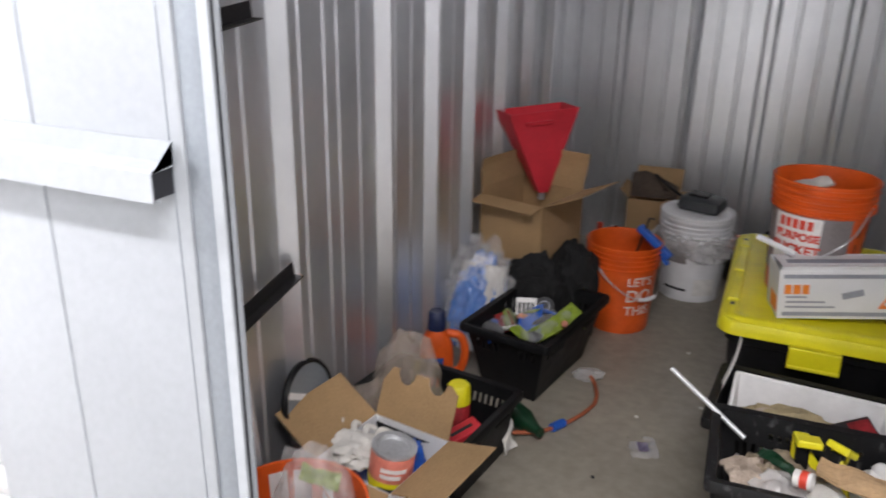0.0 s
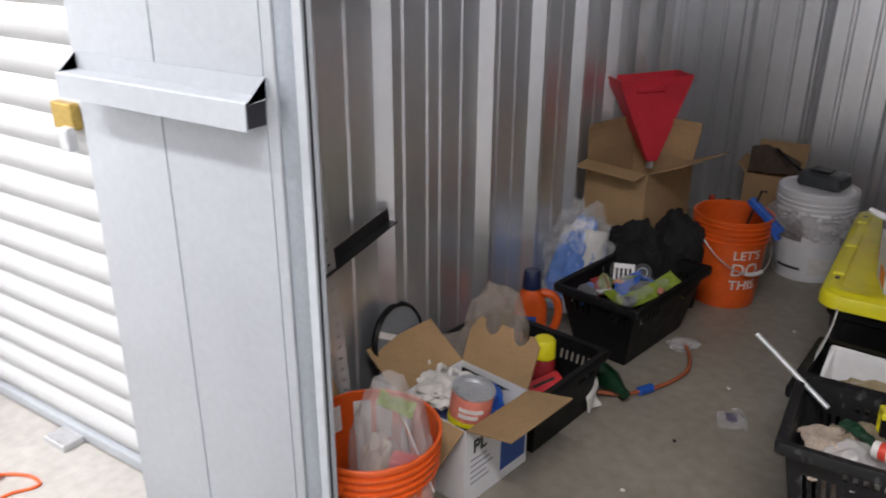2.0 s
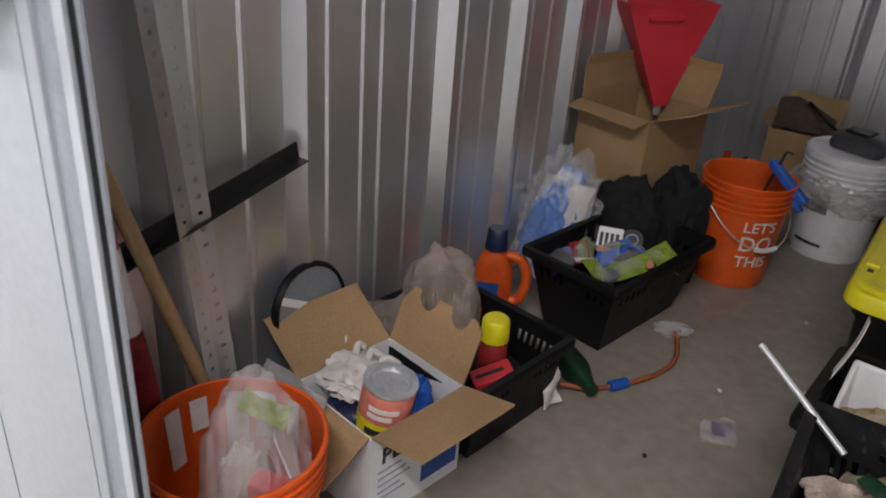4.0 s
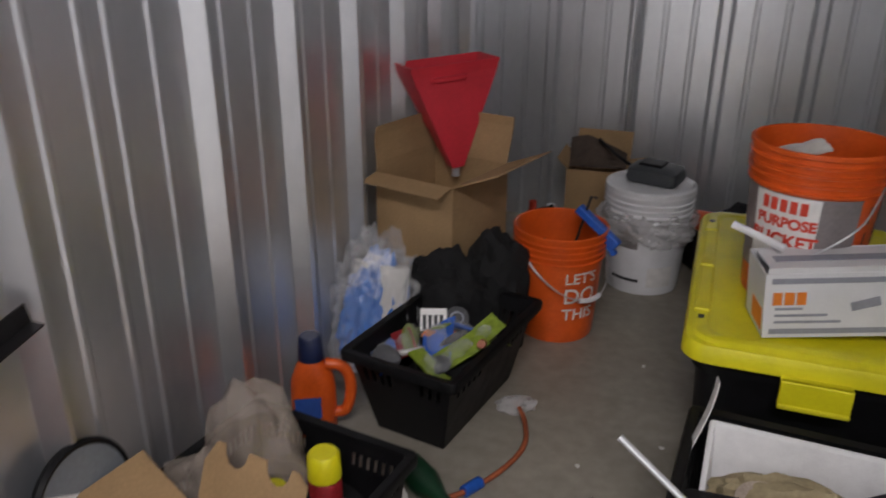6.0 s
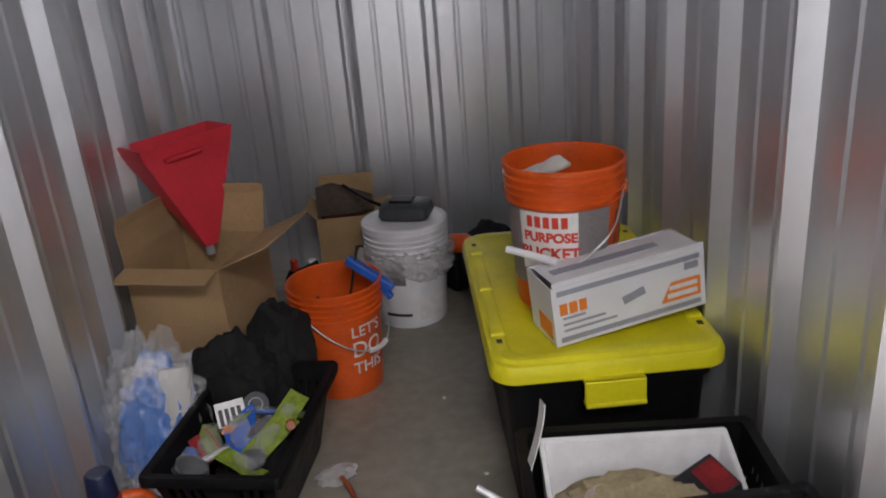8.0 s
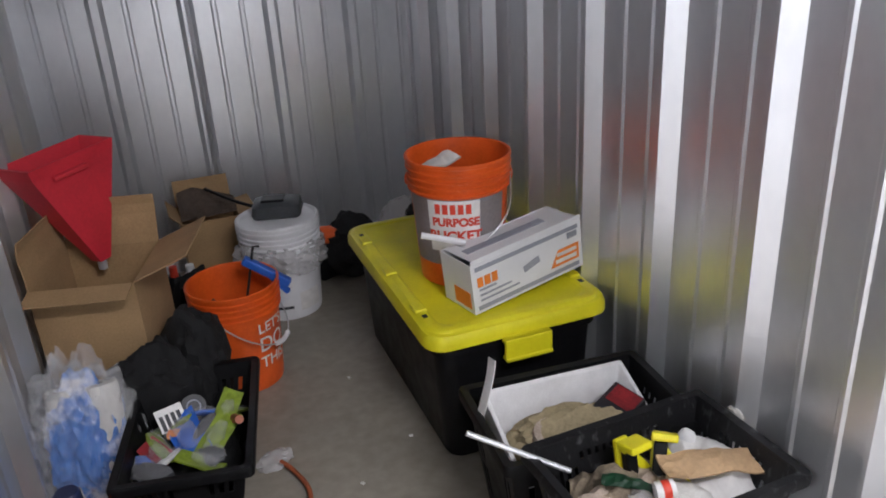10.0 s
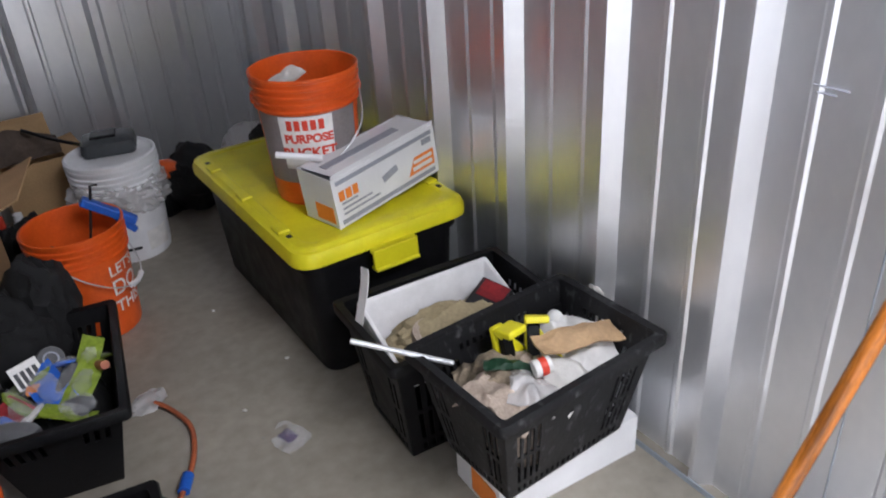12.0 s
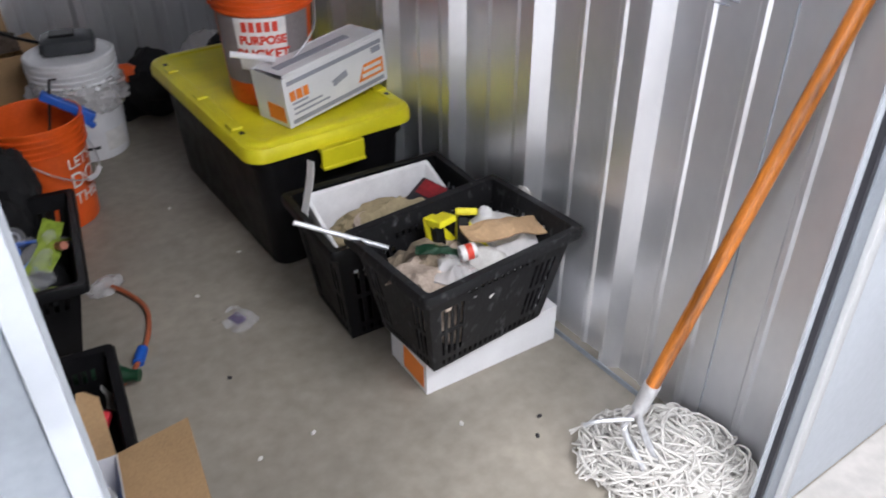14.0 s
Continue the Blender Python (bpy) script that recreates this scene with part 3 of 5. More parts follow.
for sx, sy in ((-1, -1), (1, -1), (-1, 1), (1, 1), (-1, 0), (1, 0)):
    bm = box(sx * (TW / 2 - 0.03) - 0.016, sy * (TD / 2 - 0.16) - 0.024, 0.380, sx * (TW / 2 - 0.03) + 0.016, sy * (TD / 2 - 0.16) + 0.024, 0.3905, 0.004)
    part("rib", bm, YELLOW, lid)
    part("tie_hole", box(sx * (TW / 2 - 0.03) - 0.006, sy * (TD / 2 - 0.11) - 0.008, 0.384, sx * (TW / 2 - 0.03) + 0.006, sy * (TD / 2 - 0.11) + 0.008, 0.3862), PRINTBLACK, lid, "dark tie-down hole")
for sy in (-1, 1):
    bm = bmesh.new()
    y = sy * TD / 2
    add_box(bm, -0.062, min(y, y + sy * 0.022), 0.332, 0.062, max(y, y + sy * 0.022), 0.345, 0.003)
    add_box(bm, -0.062, min(y + sy * 0.012, y + sy * 0.024), 0.293, 0.062, max(y + sy * 0.012, y + sy * 0.024), 0.345, 0.003)
    add_box(bm, -0.062, min(y + sy * 0.002, y + sy * 0.03), 0.288, 0.062, max(y + sy * 0.002, y + sy * 0.03), 0.297, 0.003)
    part("latch", bm, YELLOW, tote, "yellow snap latch")


# ---- cartons of sheeting ----
def sheeting_carton(m, label, w=0.345, d=0.13, h=0.145, lid_open=True, printed=True):
    c = thing("carton", m, label, "carton", "white cartons")
    part("body", shell(0, 0, w, d, h, 0.002), CARDWHITE, c)
    if lid_open:
        part("lid", upright(pose(0.0, d, h - 0.004, -4, 0, 0), box(0.012, -d + 0.004, 0, w - 0.004, 0, 0.002)), CARDWHITE, c, "loosely closed white lid")
        part("front_lip", upright(pose(0, 0.002, h, 8, 0, 0), box(0.004, 0, 0, w, 0.002, 0.012)), CARDWHITE, c, "torn front lip")
        part("slot", upright(pose(0.03, 0, 0), box(0.0, 0.05, h + 0.0035, w * 0.7, 0.075, h + 0.0052)), PRINTGREY, c, "grey tear-off slot")
    else:
        part("top", box(0, 0, h, w, d, h + 0.002), CARDWHITE, c)
    part("print_patch", box(-0.0012, 0.012, 0.012, 0.0003, d * 0.62, h * 0.42 if printed else h * 0.75), PRINTORANGE, c, "orange printed patch")
    if not printed:
        return c
    for z0 in (0.008, h - 0.02):
        part("print_strip", box(0.012, -0.0012, z0, w - 0.012, 0.0003, z0 + 0.011), PRINTGREY, c, "grey printed strip")
    part("print_shape", upright(pose(0.045, -0.0009, h * 0.62, 90), letters_block(0.06, 0.026)), PRINTORANGE, c, "orange brand mark as plain shapes")
    for k, ln in enumerate((0.05, 0.095, 0.12)):
        part("print_bar", box(0.02, -0.0012, h * 0.44 - 0.014 * k, 0.02 + ln, 0.0003, h * 0.44 + 0.005 - 0.014 * k), PRINTGREY, c, "bar of small print")
    bm = bmesh.new()
    a = [bm.verts.new(p) for p in ((w - 0.105, -0.0014, h * 0.22), (w - 0.012, -0.0014, h * 0.22), (w - 0.012, -0.0014, h * 0.55), (w - 0.08, -0.0014, h * 0.55))]
    bm.faces.new(a)
    r = bmesh.ops.extrude_face_region(bm, geom=bm.faces[:])
    bmesh.ops.translate(bm, vec=(0, 0.0016, 0), verts=[v for v in r["geom"] if isinstance(v, bmesh.types.BMVert)])
    patch = part("print_patch", bm, PRINTORANGE, c, "orange printed patch")
    part("print_bar", box(w - 0.085, -0.0022, h * 0.42, w - 0.02, -0.0014, h * 0.49), PRINTWHITE, patch)
    part("print_bar", box(w - 0.09, -0.0022, h * 0.28, w - 0.02, -0.0014, h * 0.36), PRINTWHITE, patch)
    part("print_roll", upright(pose(w * 0.52, -0.001, h * 0.52, 90, 0, 0) @ pose(0, 0, 0, 0, 0, 14), box(-0.026, -0.009, -0.0005, 0.026, 0.009, 0.0008, 0.0002)), PRINTGREY, c, "grey printed roll picture")
    part("print_code", box(w - 0.048, -0.0012, h * 0.70, w - 0.016, 0.0003, h * 0.82), PRINTGREY, c, "grey printed block")
    return c


def letters_block(w, h):
    """Three plain solid shapes side by side."""
    bm = bmesh.new()
    for x0, x1 in ((-0.5, -0.22), (-0.15, 0.15), (0.22, 0.5)):
        add_box(bm, w * x0, -h / 2, 0, w * x1, h / 2, 0.0006)
    return bm


sheeting_carton(pose(1.076, 1.636, 0.3835, 0, 0, 12.8) @ pose(0, 0, 0, 0, -5.2, 0), "opened white and orange sheeting carton on the tote lid", 0.348, 0.128, 0.133)
sheeting_carton(pose(1.039, 0.975, 0, 0, 0, -3.0), "white and orange carton under the black basket", 0.36, 0.16, 0.098, False, False)


# ---- baskets ----
def basket(m, label, w, d, h, mat=DUSTY, flare=0.035, slots=(14, 10), low=True, name="basket"):
    """A tapered open plastic basket with slotted sides; w along x, d along y, at the rim."""
    b = thing(name, m, label, "basket", "black plastic baskets")

    def side(p0, p1, q0, q1, cols, nm):
        bm = bmesh.new()
        us = [0.0, 0.05]
        step = 0.90 / (2 * cols + 1)
        for k in range(2 * cols + 1):
            us.append(0.05 + step * (k + 1))
        us.append(1.0)
        vs = [0, 0.03, 0.09, 0.15, 0.42, 0.47, 0.74, 0.80, 0.86, 1.0] if low else [0, 0.10, 0.42, 0.66, 0.82, 1.0]
        grid = [[bm.verts.new(Vector(p0).lerp(Vector(p1), u).lerp(Vector(q0).lerp(Vector(q1), u), v)) for u in us] for v in vs]
        for j in range(len(vs) - 1):
            for i in range(len(us) - 1):
                slot = 2 <= i < len(us) - 2 and i % 2 == 0
                near_end = us[i] < 0.24 or us[i] > 0.74
                rows = ((1, 3, 5) if near_end else (1, 7)) if low else (3,) if not 0.36 < us[i] < 0.64 else ()
                hole = slot and j in rows
                if not hole:
                    bm.faces.new((grid[j][i], grid[j][i + 1], grid[j + 1][i + 1], grid[j + 1][i]))
        ob = part(nm, bm, mat, b)
        so = ob.modifiers.new("thickness", "SOLIDIFY")
        so.thickness, so.offset = 0.003, 0
        return ob
    a, c = w / 2, d / 2
    f = flare
    lo = [(-a + f, -c + f, 0.004), (a - f, -c + f, 0.004), (a - f, c - f, 0.004), (-a + f, c - f, 0.004)]
    hi = [(-a, -c, h), (a, -c, h), (a, c, h), (-a, c, h)]
    for k in range(4):
        n = (k + 1) % 4
        side(lo[k], lo[n], hi[k], hi[n], slots[k % 2], "side")
    part("bottom", box(-a + f, -c + f, 0, a - f, c - f, 0.005, 0.001), mat, b)
    bm = bmesh.new()
    o, i = rounded(w + 0.03, d + 0.03, 0.013, 4), rounded(w - 0.004, d - 0.004, 0.008, 4)
    rings = [[bm.verts.new((x, y, z)) for x, y in pts] for pts, z in ((i, h - 0.01), (i, h + 0.002), (o, h + 0.004), (rounded(w + 0.036, d + 0.036, 0.014, 4), h - 0.002), (rounded(w + 0.034, d + 0.034, 0.014, 4), h - 0.02), (rounded(w + 0.026, d + 0.026, 0.013, 4), h - 0.02), (rounded(w + 0.024, d + 0.024, 0.013, 4), h - 0.003))]
    for p, q in zip(rings, rings[1:]):
        for k in range(len(p)):
            bm.faces.new((p[k], q[k], q[(k + 1) % len(p)], p[(k + 1) % len(p)]))
    part("rim", bm, mat, b, smooth=True)
    return b


basket(pose(1.182, 1.036, 0.100, 0, 0, 2.5), "dusty black slotted plastic basket full of rags on a carton", 0.388, 0.268, 0.250, slots=(19, 13), flare=0.042)
basket(pose(1.175, 1.325, 0.0, 0, 0, -4), "black slotted plastic basket holding a foam tray", 0.41, 0.27, 0.295, BLACKP)
basket(pose(0.391, 1.761, 0.0, 0, 0, -10), "black slotted plastic basket full of tool packaging", 0.268, 0.44, 0.220, BLACKP, slots=(10, 14), flare=0.045, low=False)
basket(pose(0.272, 1.18, 0.0, 0, 0, -8), "low black slotted plastic basket full of sprays and bags", 0.365, 0.30, 0.185, BLACKP, slots=(18, 16), flare=0.02, low=False)


# ---- cardboard boxes ----
def carton_open(m, label, w, d, h, flaps, mat=CARD, outer=None):
    """An open box, w along x, d along y; flaps: four (length, degrees from upright outwards) for south, east, north, west."""
    c = thing("cardboard_box", m, label, "cardboard box")
    part("body", shell(0, 0, w, d, h, 0.004), outer or mat, c)
    edges = ((0, 0, 0, w), (w, 0, 90, d), (w, d, 180, w), (0, d, 270, d))
    for (x, y, rz, ln), (fl, ang) in zip(edges, flaps):
        if fl:
            bm = bmesh.new()
            n = 5
            top, bot = [], []
            for j in range(n + 1):
                q = j / n
                bend = radians(ang + 10 * math.sin(q * 2.5))
                z, o = q * fl * math.cos(radians(ang)), -q * fl * math.sin(bend)
                for li, off in ((top, 0.0), (bot, 0.0035)):
                    li.append([bm.verts.new((0.003 + u * (ln - 0.006), o + off * math.cos(radians(ang)), z + off * math.sin(radians(ang)))) for u in (0, 0.5, 1)])
            for j in range(n):
                for i in range(2):
                    bm.faces.new((top[j][i], top[j][i + 1], top[j + 1][i + 1], top[j + 1][i]))
                    bm.faces.new((bot[j][i], bot[j + 1][i], bot[j + 1][i + 1], bot[j][i + 1]))
            for i in range(2):
                bm.faces.new((top[n][i], top[n][i + 1], bot[n][i + 1], bot[n][i]))
            for j in range(n):
                bm.faces.new((top[j][0], top[j + 1][0], bot[j + 1][0], bot[j][0]))
                bm.faces.new((top[j][2], bot[j][2], bot[j + 1][2], top[j + 1][2]))
            upright(pose(x, y, h, 0, 0, rz), bm)
            part("flap", bm, mat, c, "open cardboard flap")
    return c


def scalloped_flap(owner, m, w, h, mat):
    """A torn flap with two round bites in its free edge."""
    pts = [(0, 0), (w, 0), (w, h * 0.86), (w * 0.9, h)]
    for cx in (0.72, 0.30):
        for k in range(7):
            a = math.pi * k / 6
            pts.append((w * cx + 0.026 * math.cos(a), h - 0.034 * math.sin(a)))
    pts += [(w * 0.1, h), (0, h * 0.7)]
    bm = loft([(pts, 0), (pts, 0.0035)])
    upright(m, bm)
    part("flap", bm, mat, owner, "torn cardboard flap with round bites")


pb = carton_open(pose(0.165, 0.795, 0, 0, 0, -9), "open white printed cardboard box filled with rags and a can", 0.215, 0.235, 0.205,
                 [(0.12, 118), (0.125, 76), (0.0, 0), (0.13, 52)], CARD, CARDWHITE)
scalloped_flap(pb, pose(0.002, 0.235, 0.205, 68, 0, 0), 0.21, 0.125, CARD)
part("lettering", upright(pose(0.2165, 0.05, 0.15, 90, 0, 90), letters("PL", 0.048, 0.0005, 0.001)), PRINTBLACK, pb, "black printed lettering")
part("print_patch", box(0.2145, 0.13, 0.03, 0.2165, 0.225, 0.125), PRINTBLUE, pb, "blue printed patch")
for k in range(5):
    part("print_bar", box(0.2145, 0.02, 0.115 - 0.016 * k, 0.2163, 0.075 + 0.012 * (k % 3), 0.119 - 0.016 * k), PRINTGREY, pb, "bar of small print")

carton_open(pose(0.066, 2.075, 0, 0, 0, -15), "tall open brown cardboard box holding a red funnel", 0.258, 0.285, 0.478,
            [(0.07, 100), (0.145, 66), (0.13, 8), (0.13, -8)])
carton_open(pose(0.452, 2.86, 0, 0, 0, 2), "small open brown cardboard box against the back wall", 0.21, 0.2, 0.305, [(0.0, 0), (0.06, 80), (0.10, 24), (0.05, 40)], CARD)

# funnel
fn = thing("funnel", pose(0, 0, 0), "red plastic flat-sided funnel standing in the cardboard box", "funnel")
tl, tr, tp = Vector((0.120, 2.205, 0.742)), Vector((0.319, 2.408, 0.757)), Vector((0.238, 2.275, 0.455))
across = (tr - tl).normalized()
back = Vector((-across.y, across.x, 0.0)).normalized()
bm = bmesh.new()
lo = [tp - across * 0.018 - back * 0.006, tp + across * 0.018 - back * 0.006, tp + across * 0.018 + back * 0.03, tp - across * 0.018 + back * 0.03]
md = [tl - Vector((0, 0, 0.03)) + across * 0.008, tr - Vector((0, 0, 0.03)) - across * 0.008, tr - Vector((0, 0, 0.03)) - across * 0.008 + back * 0.12, tl - Vector((0, 0, 0.03)) + across * 0.008 + back * 0.12]
hi = [tl, tr, tr + back * 0.125, tl + back * 0.125]
inn = [p.lerp((tl + tr) / 2 + back * 0.06, 0.06) for p in hi]
low_in = [p.lerp(tp + back * 0.015 + Vector((0, 0, 0.1)), 0.8) for p in hi]
rings = [[bm.verts.new(p) for p in s] for s in (lo, md, hi, inn, low_in)]
for a, b in zip(rings, rings[1:]):
    for k in range(4):
        bm.faces.new((a[k], a[(k + 1) % 4], b[(k + 1) % 4], b[k]))
bm.faces.new(rings[0][::-1])
bm.faces.new(rings[-1])
part("hopper", bm, RED, fn)
mid = tl.lerp(tr, 0.40).lerp(tp, 0.13)
bm = box(-0.055, -0.012, -0.006, 0.055, 0.004, 0.006, 0.003, Matrix.Translation(mid) @ Matrix((( across.x, back.x, 0, 0), (across.y, back.y, 0, 0), (across.z, 0, 1, 0), (0, 0, 0, 1))))
part("grip_ridge", bm, RED, fn, "moulded ridge")
part("spout", tube([tp + back * 0.012 + Vector((0, 0, 0.012)), tp + back * 0.012 - Vector((0, 0, 0.03))], 0.012, 12), ZINC, fn, "metal spout ring")


# ---- beside the jamb: leaning tools ----
def leaning(name, a, b, r, mat, label, category, sides=14):
    """A round pole from a (foot) to b."""
    o = thing(name, pose(*a), label, category)
    way = Vector(b) - Vector(a)
    pole = part("pole", tube([(0, 0, 0), (0, 0, way.length)], r, sides), mat, o, smooth=True)
    pole.matrix_local = way.to_track_quat("Z", "Y").to_matrix().to_4x4()
    return o


leaning("broom_handle", (0.135, 0.702, 0.0), (0.105, 0.374, 1.10), 0.0125, WOOD, "plain pale wooden pole leaning on the steel wall", "pole")
DARKRED = material("dark_red_cloth", (0.34, 0.014, 0.02), rough=0.6, vary=0.25, scale=18, bump=0.2)
rp = thing("folded_umbrella", pose(0.12, 0.552, 0.0, 6.6, -1, 0), "red and white rolled cover leaning behind the bucket", "rolled cover")
part("sleeve", lathe([(0.0, 0), (0.02, 0), (0.023, 0.05), (0.023, 0.40), (0.022, 0.44), (0.0, 0.44)], 20), DARKRED, rp, "dark red sleeve", True)
part("label_band", lathe([(0.0, 0.441), (0.0216, 0.441), (0.022, 0.45), (0.022, 0.58), (0.0216, 0.585), (0.0, 0.585)], 20), PRINTWHITE, rp, "white label with print", True)
for k in range(5):
    part("print_bar", upright(pose(0, 0, 0, 0, 0, -60), wrap(bar(-0.010, -0.0022, 0.010 - 0.006 * (k % 2), 0.0022), 0.0222, 0, 0.47 + 0.024 * k, 0)), PRINTBLACK, rp, "dark bar of print")
part("upper_sleeve", lathe([(0.0, 0.586), (0.0215, 0.586), (0.0215, 0.70), (0.018, 0.715), (0.0, 0.715)], 20), DARKRED, rp, "bright red sleeve", True)
part("cap", lathe([(0.0, 0.715), (0.014, 0.715), (0.012, 0.738), (0.0, 0.742)], 16), PRINTBLACK, rp, "black end cap", True)

# slotted angle upright
sa = thing("slotted_angle", pose(0.066, 0.712, 0.0, 5.6, 0, 0), "galvanised slotted steel angle standing against the wall", "steel angle")
def slotted(width, height, pitch=0.025):
    bm = bmesh.new()
    us = [0.0, 0.38, 0.62, 1.0]
    vs = [0.0]
    while vs[-1] + pitch < height:
        vs += [vs[-1] + pitch * 0.76, vs[-1] + pitch]
    grid = [[bm.verts.new((u * width, 0, v)) for u in us] for v in vs]
    for j in range(len(vs) - 1):
        for i in range(3):
            if not (i == 1 and j % 2 == 1):
                bm.faces.new((grid[j][i], grid[j][i + 1], grid[j + 1][i + 1], grid[j + 1][i]))
    return bm
for nm, turn in (("flange", 84), ("flange", -74)):
    ob = part(nm, upright(pose(0.012, 0, 0, 0, 0, turn), slotted(0.036, 1.78, 0.03)), STEEL, sa)
    so = ob.modifiers.new("thickness", "SOLIDIFY")
    so.thickness = 0.002

# dark bars on the wall
for nm, y0, z0, y1, z1 in (("lower", 0.47, 0.523, 0.906, 0.610), ("upper", 0.42, 1.12, 0.815, 1.165)):
    o = thing("wall_bar", pose(0, 0, 0), "short dark steel angle bar fixed across the wall ribs", "steel bar", "wall bars")
    bm = bmesh.new()
    sl = math.degrees(math.atan2(z1 - z0, y1 - y0))
    ln = math.hypot(y1 - y0, z1 - z0)
    mm = pose(0.0625, y0, z0, sl, 0, 0)
    add_box(bm, 0.0, 0, -0.017, 0.003, ln, 0.017, 0.0, mm)
    part("web", bm, DARKMETAL, o)
    part("lip", box(0.003, 0, -0.017, 0.026, ln, -0.014, 0.0, mm), DARKMETAL, o)
sc = thing("scuff_mark", pose(0.0265, 0.985, 0.56), "small dark scuff mark on the steel wall", "scuff")
for k, (dy, dz, s) in enumerate(((0, 0, 0.012), (0.012, 0.02, 0.008), (0.03, 0.05, 0.006), (-0.012, -0.05, 0.010), (-0.004, -0.035, 0.006), (0.036, 0.07, 0.005))):
    part("mark", box(0, dy, dz, 0.0006, dy + s * 0.6, dz + s * 1.8), DARKMETAL, sc)

# round pan behind the printed box
pan = thing("round_lid", pose(0.118, 0.925, 0.0, 0, 80, 0), "round grey metal lid with a dark rim leaning on the wall", "lid")
part("plate", upright(pose(-0.27, 0, 0.0), lathe([(0.091, 0.0), (0.091, 0.007)], 40, True)), JAMB, pan, smooth=True)
part("rim", upright(pose(-0.27, 0, 0.0), lathe([(0.090, -0.004), (0.099, -0.004), (0.101, 0.006), (0.096, 0.013), (0.090, 0.010)], 40)), BLACKP, pan, "dark rubber rim", True)
part("stripe", upright(pose(-0.30, -0.04, 0.0068, 0, 0, 60), box(-0.04, -0.008, 0, 0.04, 0.008, 0.0012)), PRINTWHITE, pan, "white stripe")


# ---- soft and loose contents ----
def soft(name, m, size, mat, label, category, amp=0.3, freq=4, seed=1, detail=4, group="", keep=None, crisp=False):
    """A crumpled thing; keep: half sizes of the holder it is pressed into."""
    o = thing(name, m, label, category, group)
    bm = lump(*size, amp, freq, seed, detail)
    if keep:
        hx, hy = keep
        for v in bm.verts:
            v.co.x, v.co.y = hx * math.tanh(v.co.x / hx * 1.15), hy * math.tanh(v.co.y / hy * 1.15)
    part("folds", bm, mat, o, smooth=not crisp)
    return o


def tin(m, r, h, side, label, cap_mat=ZINC):
    o = thing("can", m, label, "can")
    part("side", lathe([(0.0, 0.0), (r - 0.002, 0.0), (r, 0.003), (r, h - 0.003), (r - 0.002, h), (r - 0.005, h)], 36), side, o, smooth=True)
    part("rim", lathe([(r - 0.012, h - 0.004), (r - 0.010, h + 0.003), (r + 0.001, h + 0.004), (r + 0.002, h), (r, h - 0.004)], 36), ZINC, o, "metal rim", True)
    part("top", lathe([(0.0, h - 0.006), (r - 0.016, h - 0.006), (r - 0.013, h - 0.001), (r - 0.010, h - 0.003)], 36), cap_mat, o, "white-dusted metal lid", True)
    return o


# in the bucket beside the jamb
soft("plastic_bag", pose(0.332, 0.552, 0.02), (0.084, 0.080, 0.210), MILKY, "crumpled milky plastic bag stuffed in the bucket", "plastic bag", 0.20, 3.2, 2, 5)
soft("crumpled_paper", pose(0.30, 0.55, 0.04), (0.04, 0.045, 0.13), TANRAG, "tan crumpled paper inside the plastic bag", "paper", 0.3, 4, 5)
wp = thing("wrapper", pose(0.335, 0.565, 0.37, 20, 25, 30), "lime yellow wrapper in the plastic bag", "wrapper")
part("sheet", sheet(0.075, 0.035, 10, 6, 0.012, 30, 3), LIME, wp)
cd = thing("printed_card", pose(0.363, 0.588, 0.262, 18, -12, -42), "white and red printed card in the bucket", "card")
part("card", box(-0.045, 0, -0.08, 0.045, 0.003, 0.075), PRINTWHITE, cd)
part("print_patch", box(-0.045, -0.001, -0.08, 0.01, 0.0, 0.03), PRINTRED, cd, "red printed patch")
part("print_patch", box(-0.03, -0.001, 0.045, 0.04, 0.0, 0.065), PRINTORANGE, cd, "orange printed patch")
rs = thing("red_sleeve", pose(0.36, 0.545, 0.02, 3, 4, 20), "dark red packet standing in the bucket", "packet")
part("packet", box(-0.035, -0.02, 0, 0.035, 0.02, 0.26, 0.006), RED, rs)

# in the printed box
soft("blue_jeans", pose(0.265, 0.875, 0.006), (0.085, 0.095, 0.09), NAVY, "folded dark navy cloth in the printed box", "cloth", 0.2, 4, 7)
g1 = soft("work_glove", pose(0.225, 0.885, 0.165), (0.07, 0.052, 0.032), CLOTH, "crumpled dirty white cotton work glove", "glove", 0.45, 5, 9)
for k in range(4):
    part("finger", tube(spline([(-0.05 + 0.028 * k, 0.03, 0.035), (-0.07 + 0.035 * k, 0.055, 0.06), (-0.075 + 0.045 * k, 0.07, 0.05)], 4), 0.0085, 8, 0.75), CLOTH, g1, smooth=True)
PUTTY = material("salmon_can_label", (0.72, 0.22, 0.16), rough=0.4, vary=0.12, scale=30)
tn = tin(pose(0.318, 0.862, 0.135, -2, 8, 0), 0.050, 0.115, PUTTY, "salmon and yellow labelled metal can in the box", ZINC)
part("label_band", lathe([(0.0503, 0.012), (0.0508, 0.013), (0.0508, 0.048), (0.0503, 0.049)], 36), YELLOW, tn, "yellow label band")
for k, z in enumerate((0.082, 0.066)):
    part("print_bar", wrap(bar(-0.03, -0.005, 0.03 - 0.012 * k, 0.005), 0.0501, 0, z, -60), PRINTWHITE, tn, "white bar of print")
part("print_bar", wrap(bar(-0.03, -0.007, 0.026, 0.007), 0.0509, 0, 0.03, -60), PRINTBLACK, tn, "dark bar of print")
